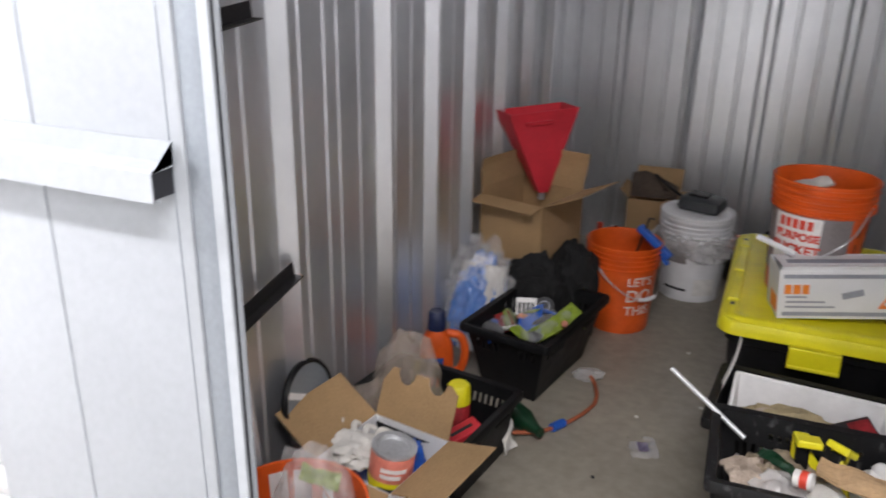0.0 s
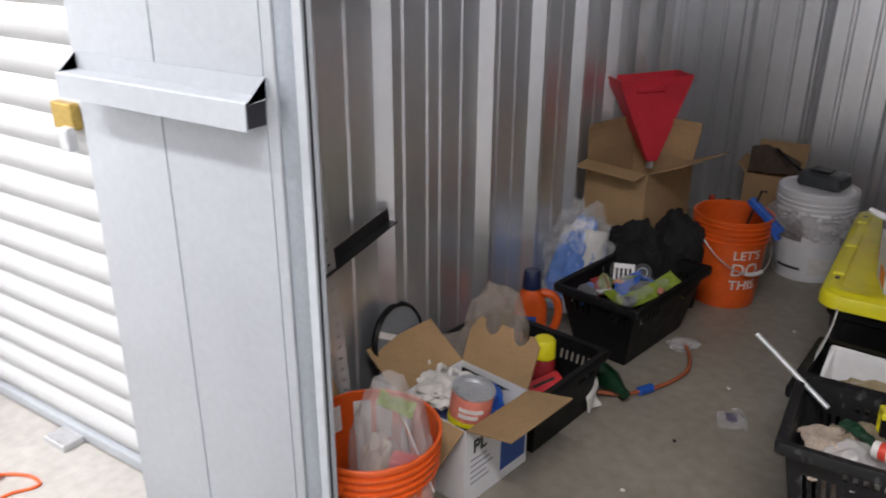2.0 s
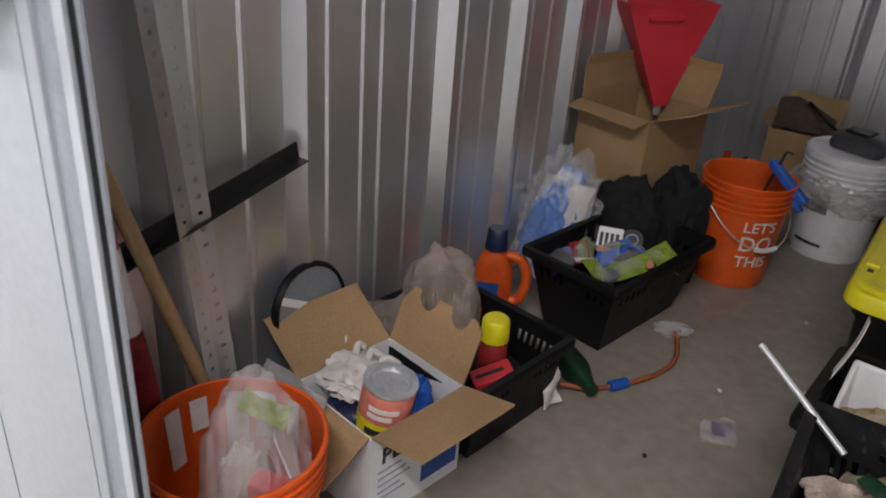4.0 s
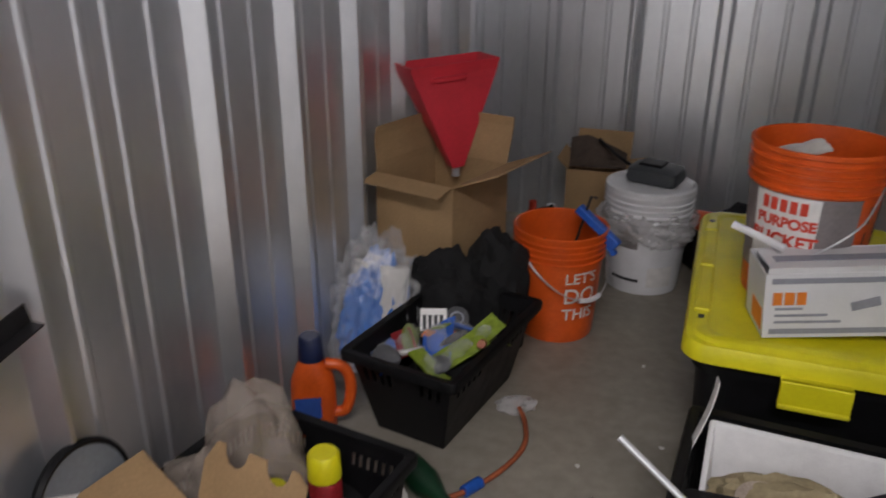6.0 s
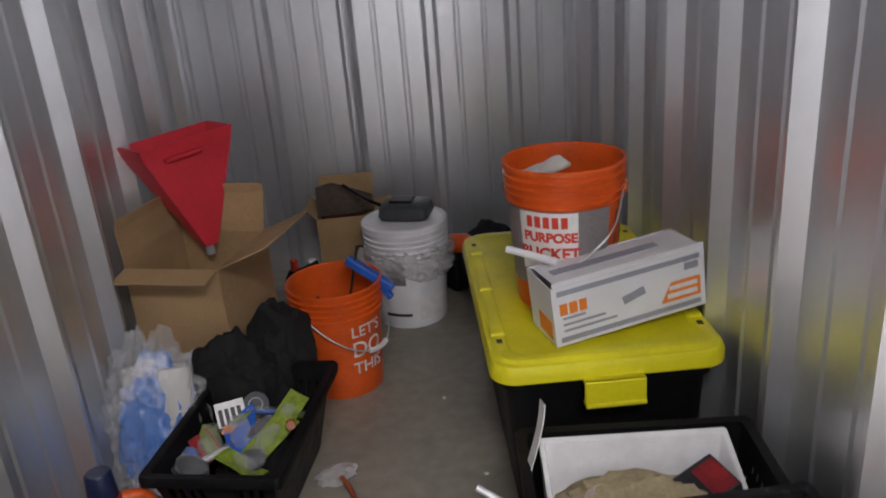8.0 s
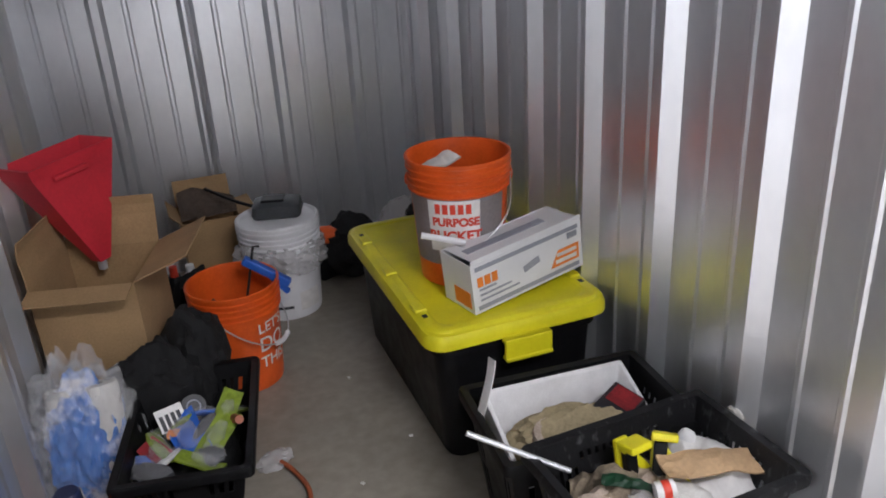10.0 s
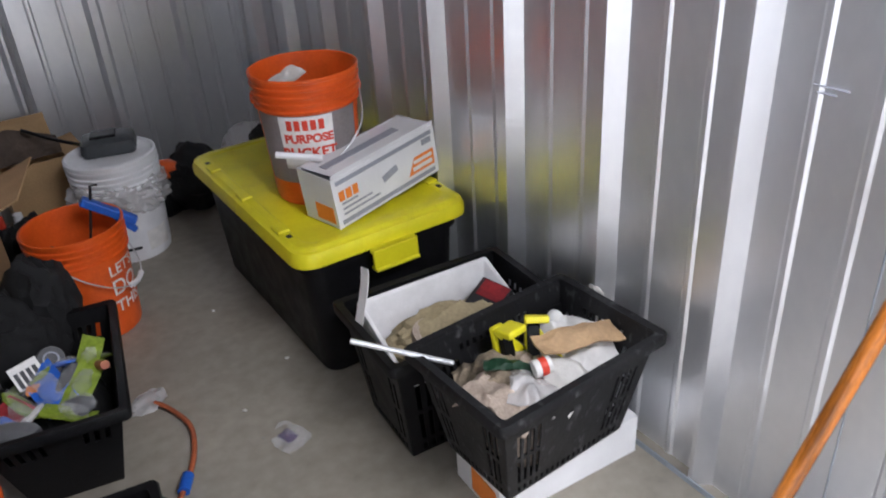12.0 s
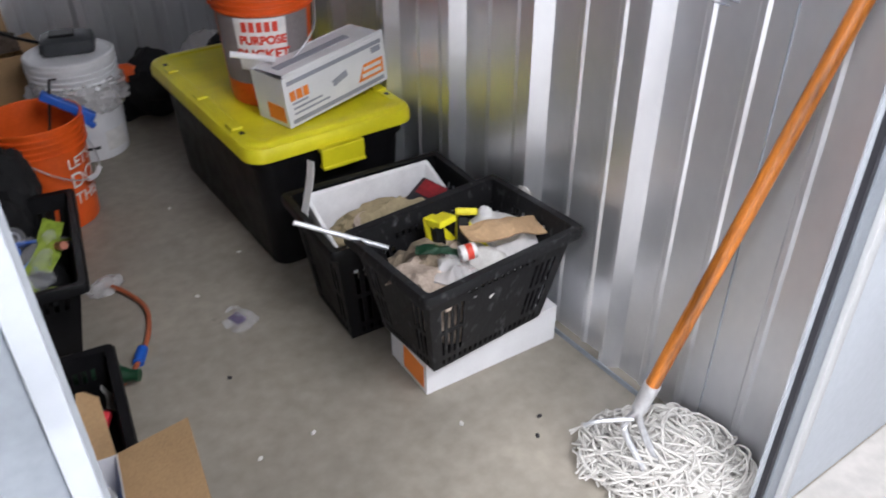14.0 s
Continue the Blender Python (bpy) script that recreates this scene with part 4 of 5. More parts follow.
bg = soft("plastic_bag", pose(0.345, 0.925, 0.06), (0.03, 0.045, 0.085), BLUE, "blue and white plastic packet in the box", "plastic bag", 0.3, 5, 11)
fl = thing("plastic_film", pose(0.19, 0.765, 0.10, 0, 0, -9), "clear plastic film hanging from the printed box", "film")
part("film", upright(pose(0.0, -0.03, 0.05, 66, 0, 0), sheet(0.17, 0.19, 16, 14, 0.02, 14, 4)), FILM, fl, smooth=True)

# low basket: bags, sprays, red packet
soft("plastic_bag", pose(0.20, 1.205, 0.03), (0.085, 0.075, 0.165), TANBAG, "crumpled tan plastic shopping bag in the low basket", "plastic bag", 0.42, 3.4, 13, 3, crisp=True)
soft("plastic_bag", pose(0.135, 1.12, 0.02), (0.07, 0.06, 0.10), TANBAG, "tan plastic bag against the wall in the low basket", "plastic bag", 0.40, 4.5, 17, 3, crisp=True)
soft("black_bag", pose(0.25, 1.23, 0.006), (0.15, 0.13, 0.045), FABRIC, "dark cloth lining in the low basket", "cloth", 0.25, 5, 23)
def spray(m, label, cap, h=0.20, r=0.026):
    o = thing("spray_can", m, label, "spray can", "spray cans")
    part("cylinder", lathe([(0.0, 0), (r, 0.0), (r + 0.001, 0.006), (r, 0.01), (r, h - 0.062), (r - 0.004, h - 0.056), (0.0, h - 0.056)], 28), DARKRED, o, "red printed can", True)
    part("label_band", lathe([(r + 0.0003, 0.04), (r + 0.0008, 0.041), (r + 0.0008, 0.075), (r + 0.0003, 0.076)], 28), PRINTBLACK, o, "dark printed band")
    part("cap", lathe([(0.0, h), (r - 0.006, h), (r - 0.001, h - 0.006), (r + 0.001, h - 0.052), (r - 0.002, h - 0.054)], 28), cap, o, "bright yellow plastic cap", True)
    return o
spray(pose(0.347, 1.208, 0.030), "red spray can with a yellow cap in the low basket", YELLOW, 0.20, 0.031)
spray(pose(0.285, 1.15, 0.02, 6, 0, 0), "red spray can with a yellow cap in the low basket", YELLOW, 0.175)
rb = thing("red_packet", pose(0.392, 1.14, 0.13, 6, -16, 52), "flat red packet lying in the low basket", "packet")
part("packet", box(-0.045, -0.024, 0, 0.045, 0.024, 0.02, 0.004), RED, rb)
part("print_bar", box(-0.036, -0.006, 0.02, 0.026, 0.004, 0.0206), PRINTBLACK, rb, "dark bar of print")
gr = thing("green_bottle", pose(0.452, 1.425, 0.034, 90, 0, 55), "dark green plastic bottle lying on the floor", "bottle")
part("bottle", lathe([(0.0, -0.06), (0.03, -0.06), (0.033, -0.05), (0.033, 0.02), (0.024, 0.045), (0.014, 0.075), (0.014, 0.095), (0.0, 0.095)], 26), GREEN, gr, smooth=True)
rg = thing("rag", pose(0.455, 1.29, 0.06, 0, 74, -10), "small crumpled white rag hanging from the basket", "rag")
part("cloth", sheet(0.10, 0.055, 10, 8, 0.014, 24, 6, 0.003), CLOTH, rg, smooth=True)

# detergent jug
jug = thing("detergent_jug", pose(0.135, 1.545, 0.0, 0, 0, 28), "orange plastic laundry detergent jug with a navy cap", "jug")
part("body", loft([(rounded(0.09, 0.07, 0.03), 0.0), (rounded(0.105, 0.082, 0.035), 0.012), (rounded(0.105, 0.082, 0.036), 0.10), (rounded(0.10, 0.078, 0.036), 0.14), (rounded(0.075, 0.066, 0.03), 0.175), (rounded(0.05, 0.05, 0.024), 0.195), (rounded(0.046, 0.046, 0.022), 0.205)]), ORANGE, jug, smooth=True)
part("handle", tube(spline([(0.03, -0.01, 0.185), (0.072, -0.012, 0.172), (0.088, -0.012, 0.12), (0.075, -0.012, 0.06), (0.045, -0.01, 0.05)], 6), 0.0135, 12), ORANGE, jug, smooth=True)
part("cap", lathe([(0.0, 0.255), (0.022, 0.255), (0.026, 0.25), (0.029, 0.206), (0.03, 0.196), (0.0, 0.196)], 30), NAVY, jug, "navy blue ribbed cap", True)
part("label_patch", upright(pose(-0.012, -0.0425, 0.085, 90), box(-0.03, -0.028, 0, 0.03, 0.028, 0.001)), PRINTBLUE, jug, "blue and white label")

# wrapped rolls
wr = thing("wrapped_paper_rolls", pose(0.145, 1.815, 0.0, -17, -4, -14), "clear plastic pack of white rolls with blue print", "pack")
ROLLFILM = material("blue_printed_film", (0.78, 0.78, 0.82), rough=0.2, vary=0.15, scale=7.5, fine=60, bump=0.5, color2=(0.05, 0.20, 0.62), contrast=0.06, bias=0.545)
for dx in (-0.035, 0.05):
    part("roll", upright(pose(dx, 0, 0), lathe([(0.012, 0.02), (0.042, 0.02), (0.044, 0.03), (0.044, 0.29), (0.04, 0.30), (0.012, 0.30)], 24)), CLOTH, wr, smooth=True)
part("printed_sleeve", lump(0.088, 0.060, 0.165, 0.34, 5, 37, 5), ROLLFILM, wr, "blue and white printed plastic", True)
part("film", lump(0.11, 0.08, 0.185, 0.45, 7, 31, 5), CLEARFILM, wr, "glossy clear wrapping film", True)

# contents of the tool basket
bA2 = pose(0.391, 1.748, 0.026, 0, 0, -10)
soft("black_bag", bA2 @ pose(0.0, 0.03, -0.018), (0.085, 0.15, 0.085), FABRIC, "black cloth under the packaging in the basket", "cloth", 0.2, 5, 41)
def blister(m, w, h, mat, label, seed):
    o = thing("tool_package", m, label, "package", "tool packages")
    part("backing", upright(pose(0, 0, 0), sheet(w, h, 8, 10, 0.006, 20, seed, 0.004)), mat, o)
    part("bulge", upright(pose(0, -h * 0.08, 0.002), lump(w * 0.30, h * 0.26, 0.014, 0.4, 5, seed, 3)), CLEARFILM, o, "clear blister", True)
    return o
blister(bA2 @ pose(-0.02, 0.0, 0.16, 18, -12, 20), 0.075, 0.16, BLUE, "blue tool package in the basket", 3)
blister(bA2 @ pose(0.055, -0.02, 0.155, 20, 22, -24), 0.055, 0.13, LIME, "lime green tool package in the basket", 5)
blister(bA2 @ pose(0.07, 0.055, 0.165, 26, 28, -8), 0.05, 0.12, LIME, "lime green tool package in the basket", 7)
blister(bA2 @ pose(-0.08, -0.06, 0.155, 24, -20, 40), 0.05, 0.08, DARKRED, "red and clear tool package in the basket", 9)
blister(bA2 @ pose(0.02, -0.115, 0.15, 16, 8, 70), 0.045, 0.11, LIME, "lime green tool package in the basket", 11)
og = thing("orange_tool", bA2 @ pose(0.095, 0.01, 0.17, 60, 20, 10), "orange handled hand tool in the basket", "tool")
part("handle", tube([(0, 0, -0.05), (0, 0, 0.045)], 0.013, 10, 0.8), RUBBER, og, smooth=True)
wc = thing("white_card", bA2 @ pose(-0.055, 0.035, 0.185, -38, 0, 30), "white card with black bars in the basket", "card")
part("card", box(-0.033, -0.0015, -0.03, 0.033, 0.0015, 0.026), PRINTWHITE, wc)
for k in range(4):
    part("print_bar", box(-0.027 + 0.014 * k, -0.0025, -0.028, -0.018 + 0.014 * k, -0.0015, 0.010), PRINTBLACK, wc, "black bar")
dk = thing("black_disc", bA2 @ pose(-0.005, 0.065, 0.185, 50, 0, 20), "black and silver disc pack in the basket", "disc")
part("disc", lathe([(0.0, 0.004), (0.030, 0.004), (0.032, 0.0), (0.0, 0.0)], 24), PRINTBLACK, dk)
part("ring", lathe([(0.014, 0.0045), (0.017, 0.0055), (0.018, 0.0045)], 24), PRINTGREY, dk)

PACK = [BLUE, LIME, PRINTBLACK, PRINTWHITE, LIME, GREYMETAL, BLUE, PRINTBLACK, LIME, NAVY, PRINTORANGE, PRINTWHITE]
random.seed(31)
for k, mt in enumerate(PACK):
    o = thing("small_package", bA2 @ pose(random.uniform(-0.095, 0.095), random.uniform(-0.14, 0.10), 0.128 + 0.03 * random.random(), random.uniform(-35, 35), random.uniform(-35, 35), random.uniform(0, 180)), "small shiny tool packet in the basket", "package", "tool packages")
    part("packet", lump(0.018 + 0.012 * random.random(), 0.04 + 0.02 * random.random(), 0.007, 0.3, 4, k, 3, True, False), mt, o, smooth=True)
    part("film", lump(0.022, 0.05, 0.010, 0.4, 5, k + 40, 3, True, False), CLEARFILM, o, "clear film", True)

# black bag between basket and boxes
soft("black_bag", pose(0.425, 2.062, 0.0, 0, 0, -12), (0.084, 0.105, 0.174), FABRIC, "slumped black fabric tool bag on the floor", "bag", 0.34, 4.2, 51)
soft("black_bag", pose(0.318, 1.945, 0.03, 0, 0, -10), (0.110, 0.070, 0.150), FABRIC, "black fabric bag stuffed in the end of the basket", "bag", 0.36, 4.2, 53)
soft("black_bag", pose(0.47, 2.45, 0.0, 0, 0, 10), (0.08, 0.10, 0.15), FABRIC, "slumped black fabric bag behind the bucket", "bag", 0.3, 3.5, 57)

# in the scratched bucket: blue clamp and dark oddments
cl = thing("trigger_clamp", pose(0.654, 2.262, 0.322, 0, 14, -12), "blue plastic trigger clamp hanging over the bucket rim", "clamp")
part("jaw", upright(pose(0, 0, 0.012, 0, 22, 0), box(-0.07, -0.014, -0.012, 0.085, 0.014, 0.014, 0.005)), BLUE, cl, "blue plastic jaw")
part("trigger", upright(pose(0.045, 0, -0.02, 0, 38, 0), box(-0.03, -0.009, -0.01, 0.045, 0.009, 0.008, 0.004)), BLUE, cl)
part("bar", tube([(-0.04, 0, -0.10), (-0.04, 0, 0.085), (-0.022, 0, 0.088)], 0.004, 8), DARKMETAL, cl, "dark hex bar")
soft("tool_oddments", pose(0.557, 2.26, 0.03), (0.085, 0.085, 0.09), GREYMETAL, "dark heap of small tools in the bucket", "tools", 0.45, 7, 61)
bm = bmesh.new()
random.seed(4)
for k in range(9):
    a = random.random() * 6.28
    add_tube(bm, [(0.03 * math.cos(a), 0.03 * math.sin(a), 0.12), (0.09 * math.cos(a + 1), 0.09 * math.sin(a + 1), 0.15 + 0.05 * random.random())], 0.006, 6)
tt = tagged(link("small_tools", bm, DARKMETAL), "thin dark tool shafts sticking up in the bucket", "tools", "", "stuff")
tt.matrix_world = pose(0.559, 2.257, 0.05)

# on and round the white bucket
bt = thing("battery_charger", pose(0.775, 2.69, 0.352, 4, 0, -16), "dark grey plastic tool charger lying on the white bucket", "charger")
part("body", loft([(rounded(0.16, 0.11, 0.02), 0.0), (rounded(0.17, 0.12, 0.022), 0.012), (rounded(0.16, 0.11, 0.022), 0.042), (rounded(0.12, 0.07, 0.02), 0.052)]), GREYMETAL, bt, smooth=True)
part("dock", box(-0.05, -0.03, 0.05, 0.03, 0.03, 0.060, 0.005), BLACKP, bt)
part("cord", tube(spline([(-0.08, 0.02, 0.02), (-0.14, 0.05, 0.03), (-0.20, 0.10, 0.035), (-0.27, 0.15, 0.05)], 6), 0.006, 8), BLACKP, bt, "black cord")
pp = thing("brown_paper", pose(0.555, 2.90, 0.308, 0, 0, 6), "dark brown torn kraft sheet standing in the small box", "paper")
bm = sheet(0.20, 0.12, 14, 10, 0.012, 14, 9, 0.003)
for v in bm.verts:
    v.co.y = (v.co.y + 0.06) * (0.95 - 3.6 * max(0.0, v.co.x + 0.03)) if v.co.x > -0.03 else (v.co.y + 0.06) * (1 + 2.0 * (v.co.x + 0.03))
part("sheet", upright(pose(0, 0, 0, 74, 0, 0), bm), material("dark_kraft", (0.085, 0.058, 0.042), rough=0.8, vary=0.2, scale=14), pp)
og2 = thing("orange_tool", pose(0.935, 2.86, 0.0, 0, 0, 30), "orange and black power tool on the floor by the back wall", "tool")
part("body", box(-0.04, -0.05, 0.0, 0.04, 0.06, 0.14, 0.012), BLACKP, og2)
part("housing", upright(pose(0, 0, 0.17, 80, 0, 20), lathe([(0.0, -0.07), (0.03, -0.07), (0.036, -0.04), (0.036, 0.05), (0.02, 0.08), (0.0, 0.085)], 20)), ORANGE, og2, "orange housing", True)
soft("black_bag", pose(1.06, 2.85, 0.0), (0.11, 0.10, 0.12), FABRIC, "black bag heaped against the back wall", "bag", 0.3, 4, 71)
soft("plastic_bag", pose(1.26, 2.78, 0.0), (0.10, 0.10, 0.145), MILKY, "pale plastic bag in the back corner", "plastic bag", 0.3, 4, 77)
soft("black_bag", pose(1.30, 2.72, 0.20), (0.05, 0.04, 0.045), FABRIC, "small black pouch on the pale bag", "bag", 0.3, 4, 79)
bo = thing("white_bottle", pose(0.452, 2.62, 0.0), "small white plastic bottle beside the box", "bottle")
part("bottle", lathe([(0.0, 0), (0.03, 0), (0.033, 0.01), (0.033, 0.19), (0.018, 0.22), (0.014, 0.225), (0.014, 0.25), (0.0, 0.25)], 24), WHITEP, bo, smooth=True)
bk = thing("black_bottle", pose(0.40, 2.58, 0.0), "dark bottle with a red cap beside the box", "bottle")
part("bottle", lathe([(0.0, 0), (0.035, 0), (0.038, 0.01), (0.038, 0.20), (0.02, 0.235), (0.0, 0.236)], 24), BLACKP, bk, smooth=True)
part("cap", lathe([(0.0, 0.27), (0.012, 0.27), (0.014, 0.236), (0.0, 0.236)], 16), PRINTRED, bk)

# ---- right side baskets ----
bC = pose(1.182, 1.036, 0.100, 0, 0, 2.5)
def cloth(name, m, w, h, mat, label, category, seed, amp=0.034, freq=15):
    o = thing(name, m, label, category)
    bm = sheet(w, h, 34, 30, amp, freq, seed, 0.003)
    for v in bm.verts:
        v.co.z -= 5.0 * (v.co.x ** 2 + v.co.y ** 2)
    part("folds", bm, mat, o, smooth=True)
    return o


soft("rag_filling", bC @ pose(0.0, 0.0, 0.006), (0.15, 0.10, 0.085), TANRAG, "tan rags filling the basket", "rags", 0.15, 4, 81, 4, keep=(0.15, 0.10))
cloth("rag", bC @ pose(-0.105, -0.035, 0.215, 4, 10, 20), 0.13, 0.15, TANRAG, "stained tan rag crumpled in the basket", "rag", 3)
cloth("rag", bC @ pose(-0.085, 0.045, 0.205, -8, 6, 70), 0.13, 0.13, material("brown_rag", (0.34, 0.27, 0.19), rough=0.95, vary=0.25, scale=22, fine=200, bump=0.4), "brown stained rag crumpled in the basket", "rag", 8)
cloth("rag", bC @ pose(-0.025, 0.02, 0.20, 6, -6, -30), 0.14, 0.13, TANRAG, "stained tan rag crumpled in the basket", "rag", 12)
cloth("rag", bC @ pose(-0.065, -0.065, 0.218, 12, 0, 50), 0.10, 0.09, FILM, "crumpled clear film over the rags in the basket", "film", 19)
cloth("plastic_bag", bC @ pose(0.035, -0.05, 0.205, 10, 6, 15), 0.15, 0.13, CLOTH, "pale crumpled plastic bag in the basket", "bag", 23, 0.03, 13)
cloth("crumpled_paper", bC @ pose(0.105, 0.015, 0.205, 4, -12, -10), 0.14, 0.17, PRINTWHITE, "crumpled white paper in the basket", "paper", 27, 0.03, 12)
kb = thing("kraft_paper", bC @ pose(0.085, -0.03, 0.232, 12, 10, -10), "folded tan kraft paper strip in the basket", "paper")
part("sheet", sheet(0.19, 0.055, 14, 6, 0.016, 14, 4, 0.004), material("kraft_paper", (0.5, 0.33, 0.18), rough=0.8, vary=0.12), kb)
for k, (dx, dy, dz, rx, rz) in enumerate(((-0.026, 0.074, 0.226, 78, 6), (0.046, 0.046, 0.222, 58, -40))):
    yt = thing("yellow_bracket", bC @ pose(dx, dy, dz, rx, 0, rz) @ Matrix.Scale(1.28, 4), "yellow plastic U-shaped clip with dark inside", "clip", "yellow clips")
    part("back", box(-0.020, -0.055, 0, 0.004, 0.03, 0.010, 0.003), YELLOW, yt)
    part("arm", box(-0.020, 0.018, 0.01, 0.018, 0.03, 0.045, 0.003), YELLOW, yt)
    part("arm", box(-0.020, -0.055, 0.01, 0.018, -0.043, 0.040, 0.003), YELLOW, yt)
    part("brace", upright(pose(0.012, -0.012, 0.016, 0, 0, 38), box(-0.007, -0.045, 0, 0.007, 0.045, 0.008, 0.002)), YELLOW, yt, "slanting yellow brace")
    part("insert", box(-0.016, -0.042, 0.012, 0.004, 0.017, 0.026, 0.003), BLACKP, yt, "dark insert")
tr2 = thing("tape_roll", bC @ pose(-0.05, -0.05, 0.238, 0, 84, -18), "small red and white roll lying on the rags", "roll")
part("core", lathe([(0.009, 0.0), (0.016, 0.0), (0.017, 0.002), (0.017, 0.034), (0.009, 0.034), (0.009, 0.0)], 20), PRINTWHITE, tr2, smooth=True)
part("stripe", lathe([(0.0171, 0.012), (0.0176, 0.013), (0.0176, 0.025), (0.0171, 0.026)], 20), PRINTRED, tr2, "red printed stripe", True)
gt = thing("green_tape", bC @ pose(-0.075, -0.005, 0.228, 14, 10, -40), "torn strip of green printed tape on the rags", "tape")
part("strip", sheet(0.09, 0.022, 12, 4, 0.014, 22, 4, 0.002), GREEN, gt)
bl = thing("foam_ball", bC @ pose(0.118, 0.07, 0.198), "small white foam ball in the basket", "ball")
bm = lump(0.018, 0.018, 0.018, 0.12, 4, 3, 3, False, False)
part("ball", bm, FOAM, bl, smooth=True)
st = thing("metal_rod", pose(0.867, 1.189, 0.408), "thin white-painted rod resting on the basket rim", "rod")
part("rod", tube([(0, 0, 0), (0.172, -0.078, -0.087)], 0.0055, 10), ZINC, st)

bD = pose(1.175, 1.325, -0.012, 0, 0, -4)
ft = thing("foam_tray", bD @ pose(-0.008, 0.012, 0.190, 2, 1, 2), "white foam tray standing in the black basket", "tray")
bm = shell(-0.165, -0.095, 0.33, 0.180, 0.125, 0.010)
for v in bm.verts:
    if v.co.z > 0.05:
        v.co.x *= 1.06
        v.co.y = v.co.y * 1.05 + 0.006
        v.co.z -= 0.065 * (0.085 - v.co.y) / 0.18 + 0.006 * math.sin(v.co.x * 18)
bmesh.ops.bevel(bm, geom=bm.edges[:], offset=0.004, segments=2, profile=0.5, affect="EDGES")
part("tray", bm, FOAM, ft, smooth=True)
soft("foam_pads", bD @ pose(-0.03, -0.025, 0.205), (0.130, 0.062, 0.054), material("yellowed_pads", (0.42, 0.34, 0.2), rough=0.9, vary=0.2), "yellowed soft pads in the foam tray", "pads", 0.3, 5, 95)
ws = thing("paper_strip", bD @ pose(-0.21, 0.02, 0.28, -6, 8, 12), "tall curled white paper strip at the basket rim", "paper strip")
bm = bmesh.new()
pts = [Vector((0.012 * math.sin(2.2 * k / 10), 0.016 * math.cos(k / 4), 0.165 * k / 10)) for k in range(11)]
prev = None
for p in pts:
    row = [bm.verts.new(p + Vector((0, o, 0)) + Vector((t, 0, 0))) for t in (0, 0.002) for o in (-0.013, 0.013)]
    if prev:
        for a, b in ((0, 1), (1, 3), (3, 2), (2, 0)):
            bm.faces.new((prev[a], prev[b], row[b], row[a]))
    prev = row
part("strip", bm, PRINTWHITE, ws)
bx = thing("black_box", bD @ pose(0.105, 0.0, 0.225, 8, -20, 22), "black and red small box lying in the foam tray", "box")
part("box", box(-0.05, -0.04, 0, 0.05, 0.04, 0.075, 0.003), PRINTBLACK, bx)
part("print_patch", box(0.0, -0.036, 0.0745, 0.046, 0.03, 0.0757), DARKRED, bx, "red printed patch")
mt = thing("masking_tape", bD @ pose(-0.085, -0.06, 0.262, 14, 8, 0), "roll of tan masking tape in the basket", "tape roll")
part("roll", lathe([(0.03, 0), (0.045, 0), (0.046, 0.002), (0.046, 0.036), (0.03, 0.036), (0.03, 0)], 30), TANRAG, mt, smooth=True)

# wrapper, hose, litter
wf = thing("plastic_wrapper", pose(0.797, 1.465, 0.002, 0, 0, 20), "torn clear and purple plastic wrapper on the floor", "wrapper")
part("film", sheet(0.075, 0.10, 14, 16, 0.02, 34, 2), CLEARFILM, wf, smooth=True)
part("print_patch", upright(pose(0, 0, 0.0045), sheet(0.03, 0.04, 6, 6, 0.006, 22, 2)), material("purple_print", (0.20, 0.16, 0.30), rough=0.4, alpha=0.5), wf, "purple printed patch")
ho = thing("air_hose", pose(0, 0, 0), "short orange rubber hose with a blue coupling", "hose")
part("hose", tube(spline([(0.45, 1.36, 0.02), (0.505, 1.40, 0.012), (0.555, 1.46, 0.010), (0.60, 1.545, 0.010), (0.622, 1.64, 0.010), (0.60, 1.73, 0.012), (0.565, 1.785, 0.02)], 8), 0.0062, 10), RUBBER, ho, smooth=True)
part("coupling", tube([(0.543, 1.440, 0.012), (0.566, 1.482, 0.012)], 0.0135, 12), BLUE, ho, "blue coupling ring", True)
cf = thing("clear_film", pose(0.565, 1.79, 0.0, 0, 0, 30), "scrap of clear plastic film on the floor", "film")
part("film", lump(0.045, 0.03, 0.014, 0.5, 5, 91, 3), FILM, cf, smooth=True)
random.seed(11)
for k in range(9):
    x, y = ((1.20, 0.78), (0.78, 1.02), (1.05, 0.86), (0.70, 1.28), (0.92, 1.75), (0.66, 1.02), (1.16, 0.74), (0.84, 2.1), (0.75, 1.62))[k]
    lt = thing("litter", pose(x, y, 0.0, 0, 0, 40 * k), "tiny scrap of litter on the concrete floor", "litter", "floor litter")
    part("scrap", lump(0.006, 0.004, 0.003, 0.4, 3, k, 2), (DARKMETAL, PRINTWHITE, CLOTH)[k % 3], lt)

# ---- mop ----
mop = thing("mop", pose(1.251, 0.554, 0.0), "string mop with an orange wooden handle leaning on the wall", "mop")
foot, top = Vector((0, 0, 0.235)), Vector((0.166, -0.125, 1.06))
d = (top - foot).normalized()
shaft = part("handle", tube([(0, 0, 0), (0, 0, (top - foot).length)], 0.0135, 16), ORANGEWOOD, mop, "varnished orange wooden handle", True)
shaft.matrix_local = Matrix.Translation(foot) @ d.to_track_quat("Z", "Y").to_matrix().to_4x4()
part("ferrule", tube([foot + d * 0.012, foot - d * 0.055], 0.016, 14, 0.9), ZINC, mop, "zinc ferrule", True)
base = foot - d * 0.055
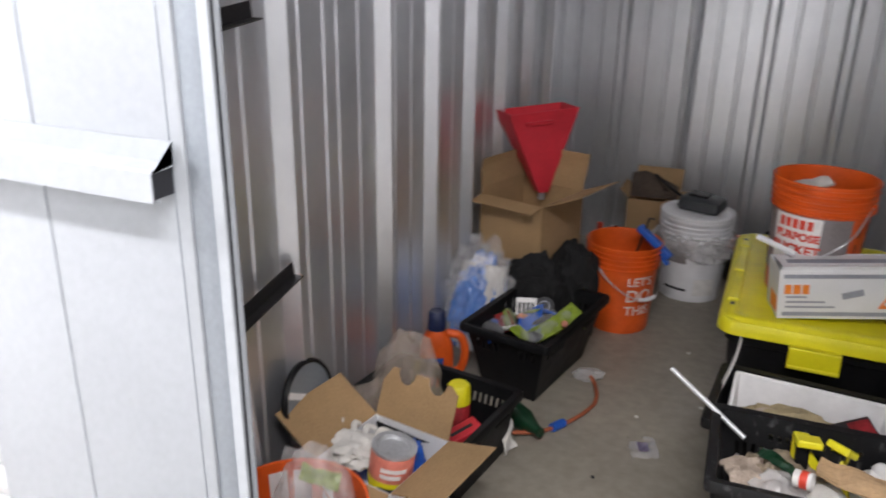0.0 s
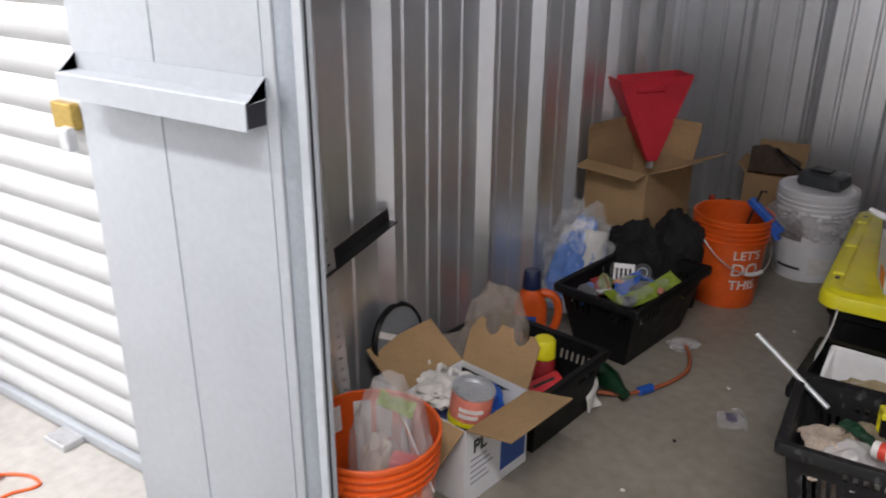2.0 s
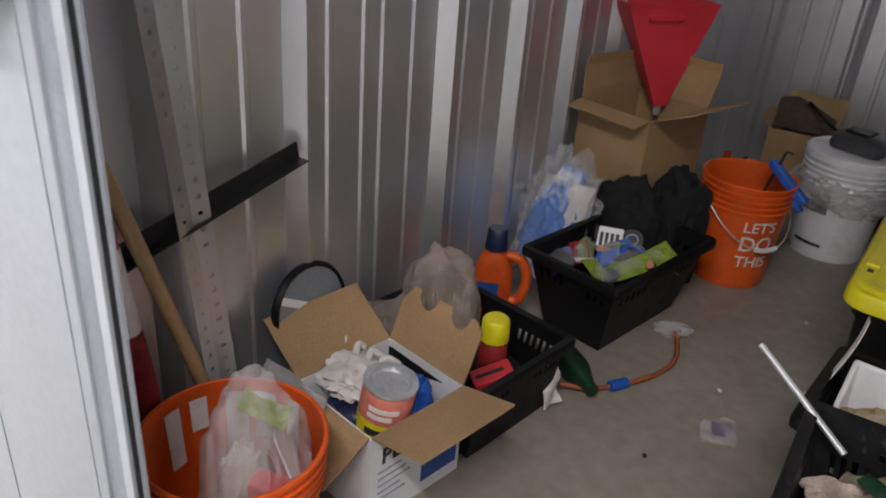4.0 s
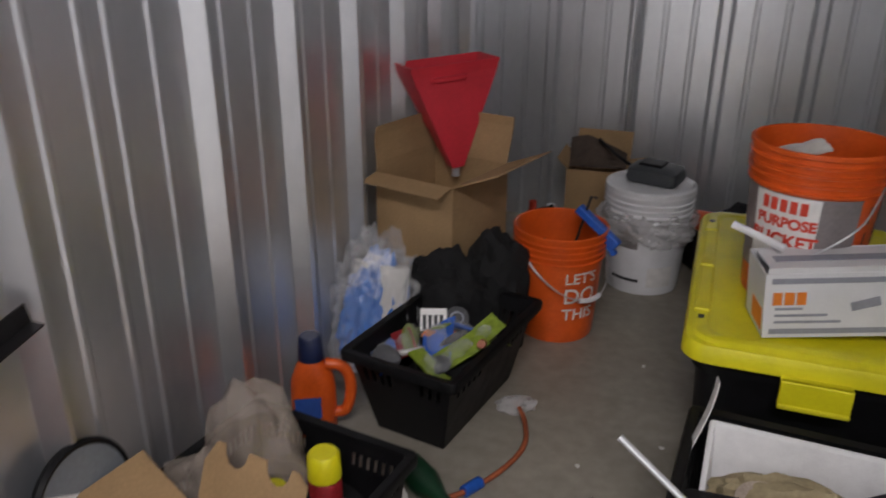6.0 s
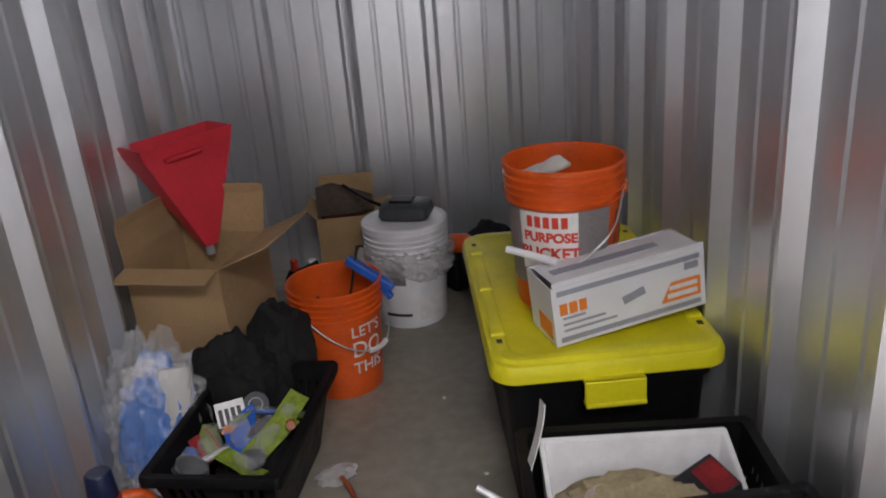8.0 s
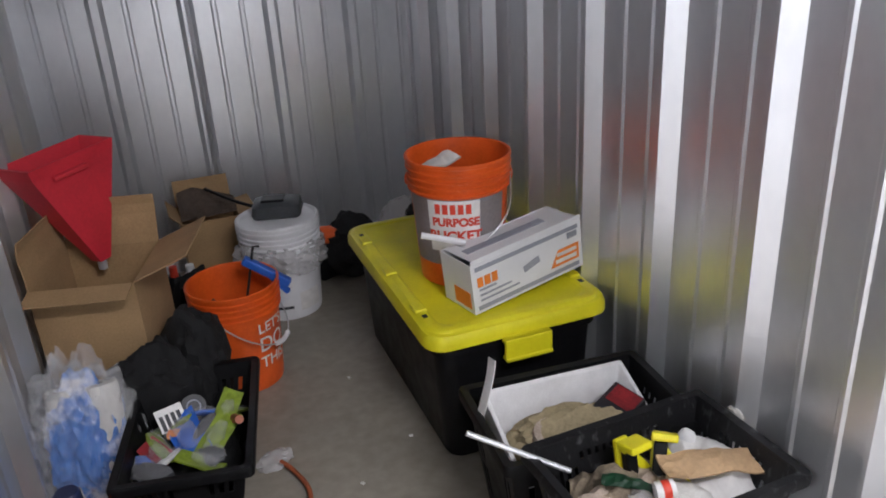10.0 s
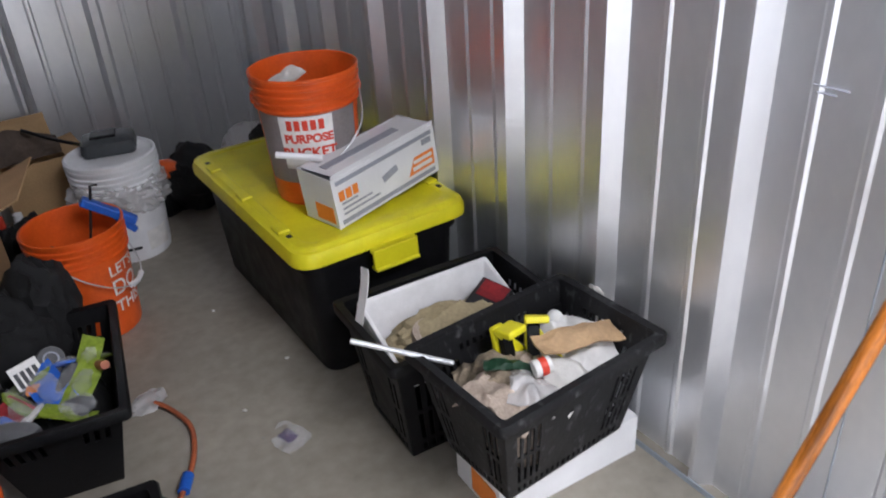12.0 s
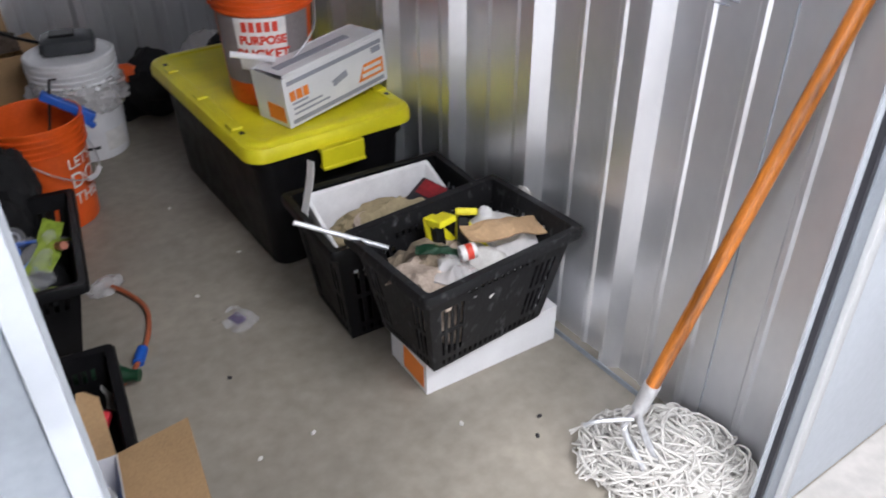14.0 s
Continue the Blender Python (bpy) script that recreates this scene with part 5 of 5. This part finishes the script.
part("clamp_leg", tube(spline([base, base + Vector((-0.018, 0.012, -0.05)), base + Vector((-0.01, -0.045, -0.12))], 5), 0.0065, 8), ZINC, mop, "bent zinc clamp leg")
part("clamp_leg", tube(spline([base, base + Vector((0.008, -0.01, -0.05)), base + Vector((0.02, -0.06, -0.125))], 5), 0.0065, 8), ZINC, mop, "bent zinc clamp leg")
part("clamp_arm", tube(spline([base + Vector((-0.01, 0.0, -0.02)), base + Vector((-0.06, 0.04, -0.03)), base + Vector((-0.075, 0.06, -0.05))], 5), 0.0045, 8), ZINC, mop, "zinc cross arm")
random.seed(21)
bm = bmesh.new()
ax, sd = Vector((0.65, -0.76, 0)), Vector((0.76, 0.65, 0))
for k in range(1250):
    u, v = random.uniform(-1, 1), random.uniform(-1, 1)
    if u * u + v * v > 1:
        continue
    c = Vector((0.075, -0.03, 0)) + ax * (u * 0.165) + sd * (v * 0.098)
    dome = 0.112 * (1 - 0.75 * (u * u + v * v))
    a = random.uniform(0, 6.28)
    ln = random.uniform(0.025, 0.05)
    e1 = Vector((math.cos(a), math.sin(a), 0)) * ln
    e2 = Vector((-math.sin(a), math.cos(a), 0)) * random.uniform(0.012, 0.03)
    z = max(0.005, dome * random.uniform(0.55, 1.0))
    pts = [c - e1 * 1.2 + Vector((0, 0, max(0.004, z - 0.03))), c - e1 * 0.5 + e2 + Vector((0, 0, z)), c + e1 * 0.5 + e2 * 1.1 + Vector((0, 0, z + 0.006)), c + e1 * 1.1 + e2 * 0.2 + Vector((0, 0, max(0.004, z - 0.012))), c + e1 * 0.4 - e2 * 0.8 + Vector((0, 0, max(0.004, z - 0.02)))]
    for p in pts:
        p.x = min(p.x, 0.165)
        p.y = max(p.y, -0.185)
    add_tube(bm, spline(pts, 3), 0.0025, 5)
strands = part("yarn", bm, COTTON, mop, "white looped cotton strings", True)
strands["kind"] = "stuff"
part("mop_core", upright(pose(0.075, -0.03, 0, 0, 0, -49.5), lump(0.125, 0.068, 0.046, 0.15, 5, 3, 4)), COTTON, mop, "packed cotton core", True)

# ---- corridor floor ----
co = thing("extension_cord", pose(0, 0, 0), "orange extension cord lying on the corridor floor", "cord")
part("cord", tube(spline([(-0.62, 0.19, 0.012), (-0.60, 0.235, 0.008), (-0.55, 0.265, 0.006), (-0.505, 0.265, 0.006), (-0.50, 0.245, 0.006), (-0.525, 0.20, 0.006), (-0.515, 0.155, 0.006), (-0.455, 0.11, 0.006), (-0.40, 0.02, 0.006), (-0.42, -0.15, 0.006)], 8), 0.0042, 8), ORANGE, co, smooth=True)
part("plug", tube([(-0.625, 0.18, 0.013), (-0.60, 0.222, 0.013)], 0.013, 10, 0.7), ORANGE, co, "orange plug", True)
bc = thing("power_cord", pose(0, 0, 0), "dark grey power cord lying on the corridor floor", "cord")
part("cord", tube(spline([(-0.63, 0.165, 0.008), (-0.60, 0.13, 0.007), (-0.55, 0.115, 0.006), (-0.50, 0.085, 0.006), (-0.49, 0.05, 0.006), (-0.56, 0.03, 0.006), (-0.66, 0.06, 0.006), (-0.78, 0.02, 0.006)], 8), 0.0045, 8), DARKMETAL, bc, smooth=True)
part("plug", tube([(-0.632, 0.17, 0.012), (-0.605, 0.13, 0.012)], 0.011, 10, 0.8), GREYMETAL, bc, "grey plug", True)
wh = thing("caster_wheel", pose(-0.70, 0.145, 0.05, 90, 0, 35), "black rubber wheel of a machine in the corridor", "wheel")
part("tyre", lathe([(0.028, -0.014), (0.046, -0.014), (0.05, -0.008), (0.05, 0.008), (0.046, 0.014), (0.028, 0.014)], 28), BLACKP, wh, "black rubber tyre", True)
part("hub", lathe([(0.0, -0.012), (0.028, -0.012), (0.028, 0.012), (0.0, 0.012)], 24), GREYMETAL, wh, "grey hub", True)

# marks on the right wall
wm = thing("wall_scratch", pose(1.4525, 0.70, 0.872), "dark hairline scratches across a rib of the steel wall", "scratch")
for k, (dz, y0, y1) in enumerate(((0.0, -0.03, 0.025), (-0.010, -0.012, 0.018))):
    part("scratch", box(-0.0072, y0, dz, 0.0, y1, dz + 0.0008), PRINTGREY, wm)
pd = thing("plaster_dab", pose(1.417, 1.115, 0.318), "white plaster dab stuck to a rib of the wall", "plaster")
part("dab", lump(0.006, 0.022, 0.012, 0.4, 4, 5, 3), CLOTH, pd, smooth=True)
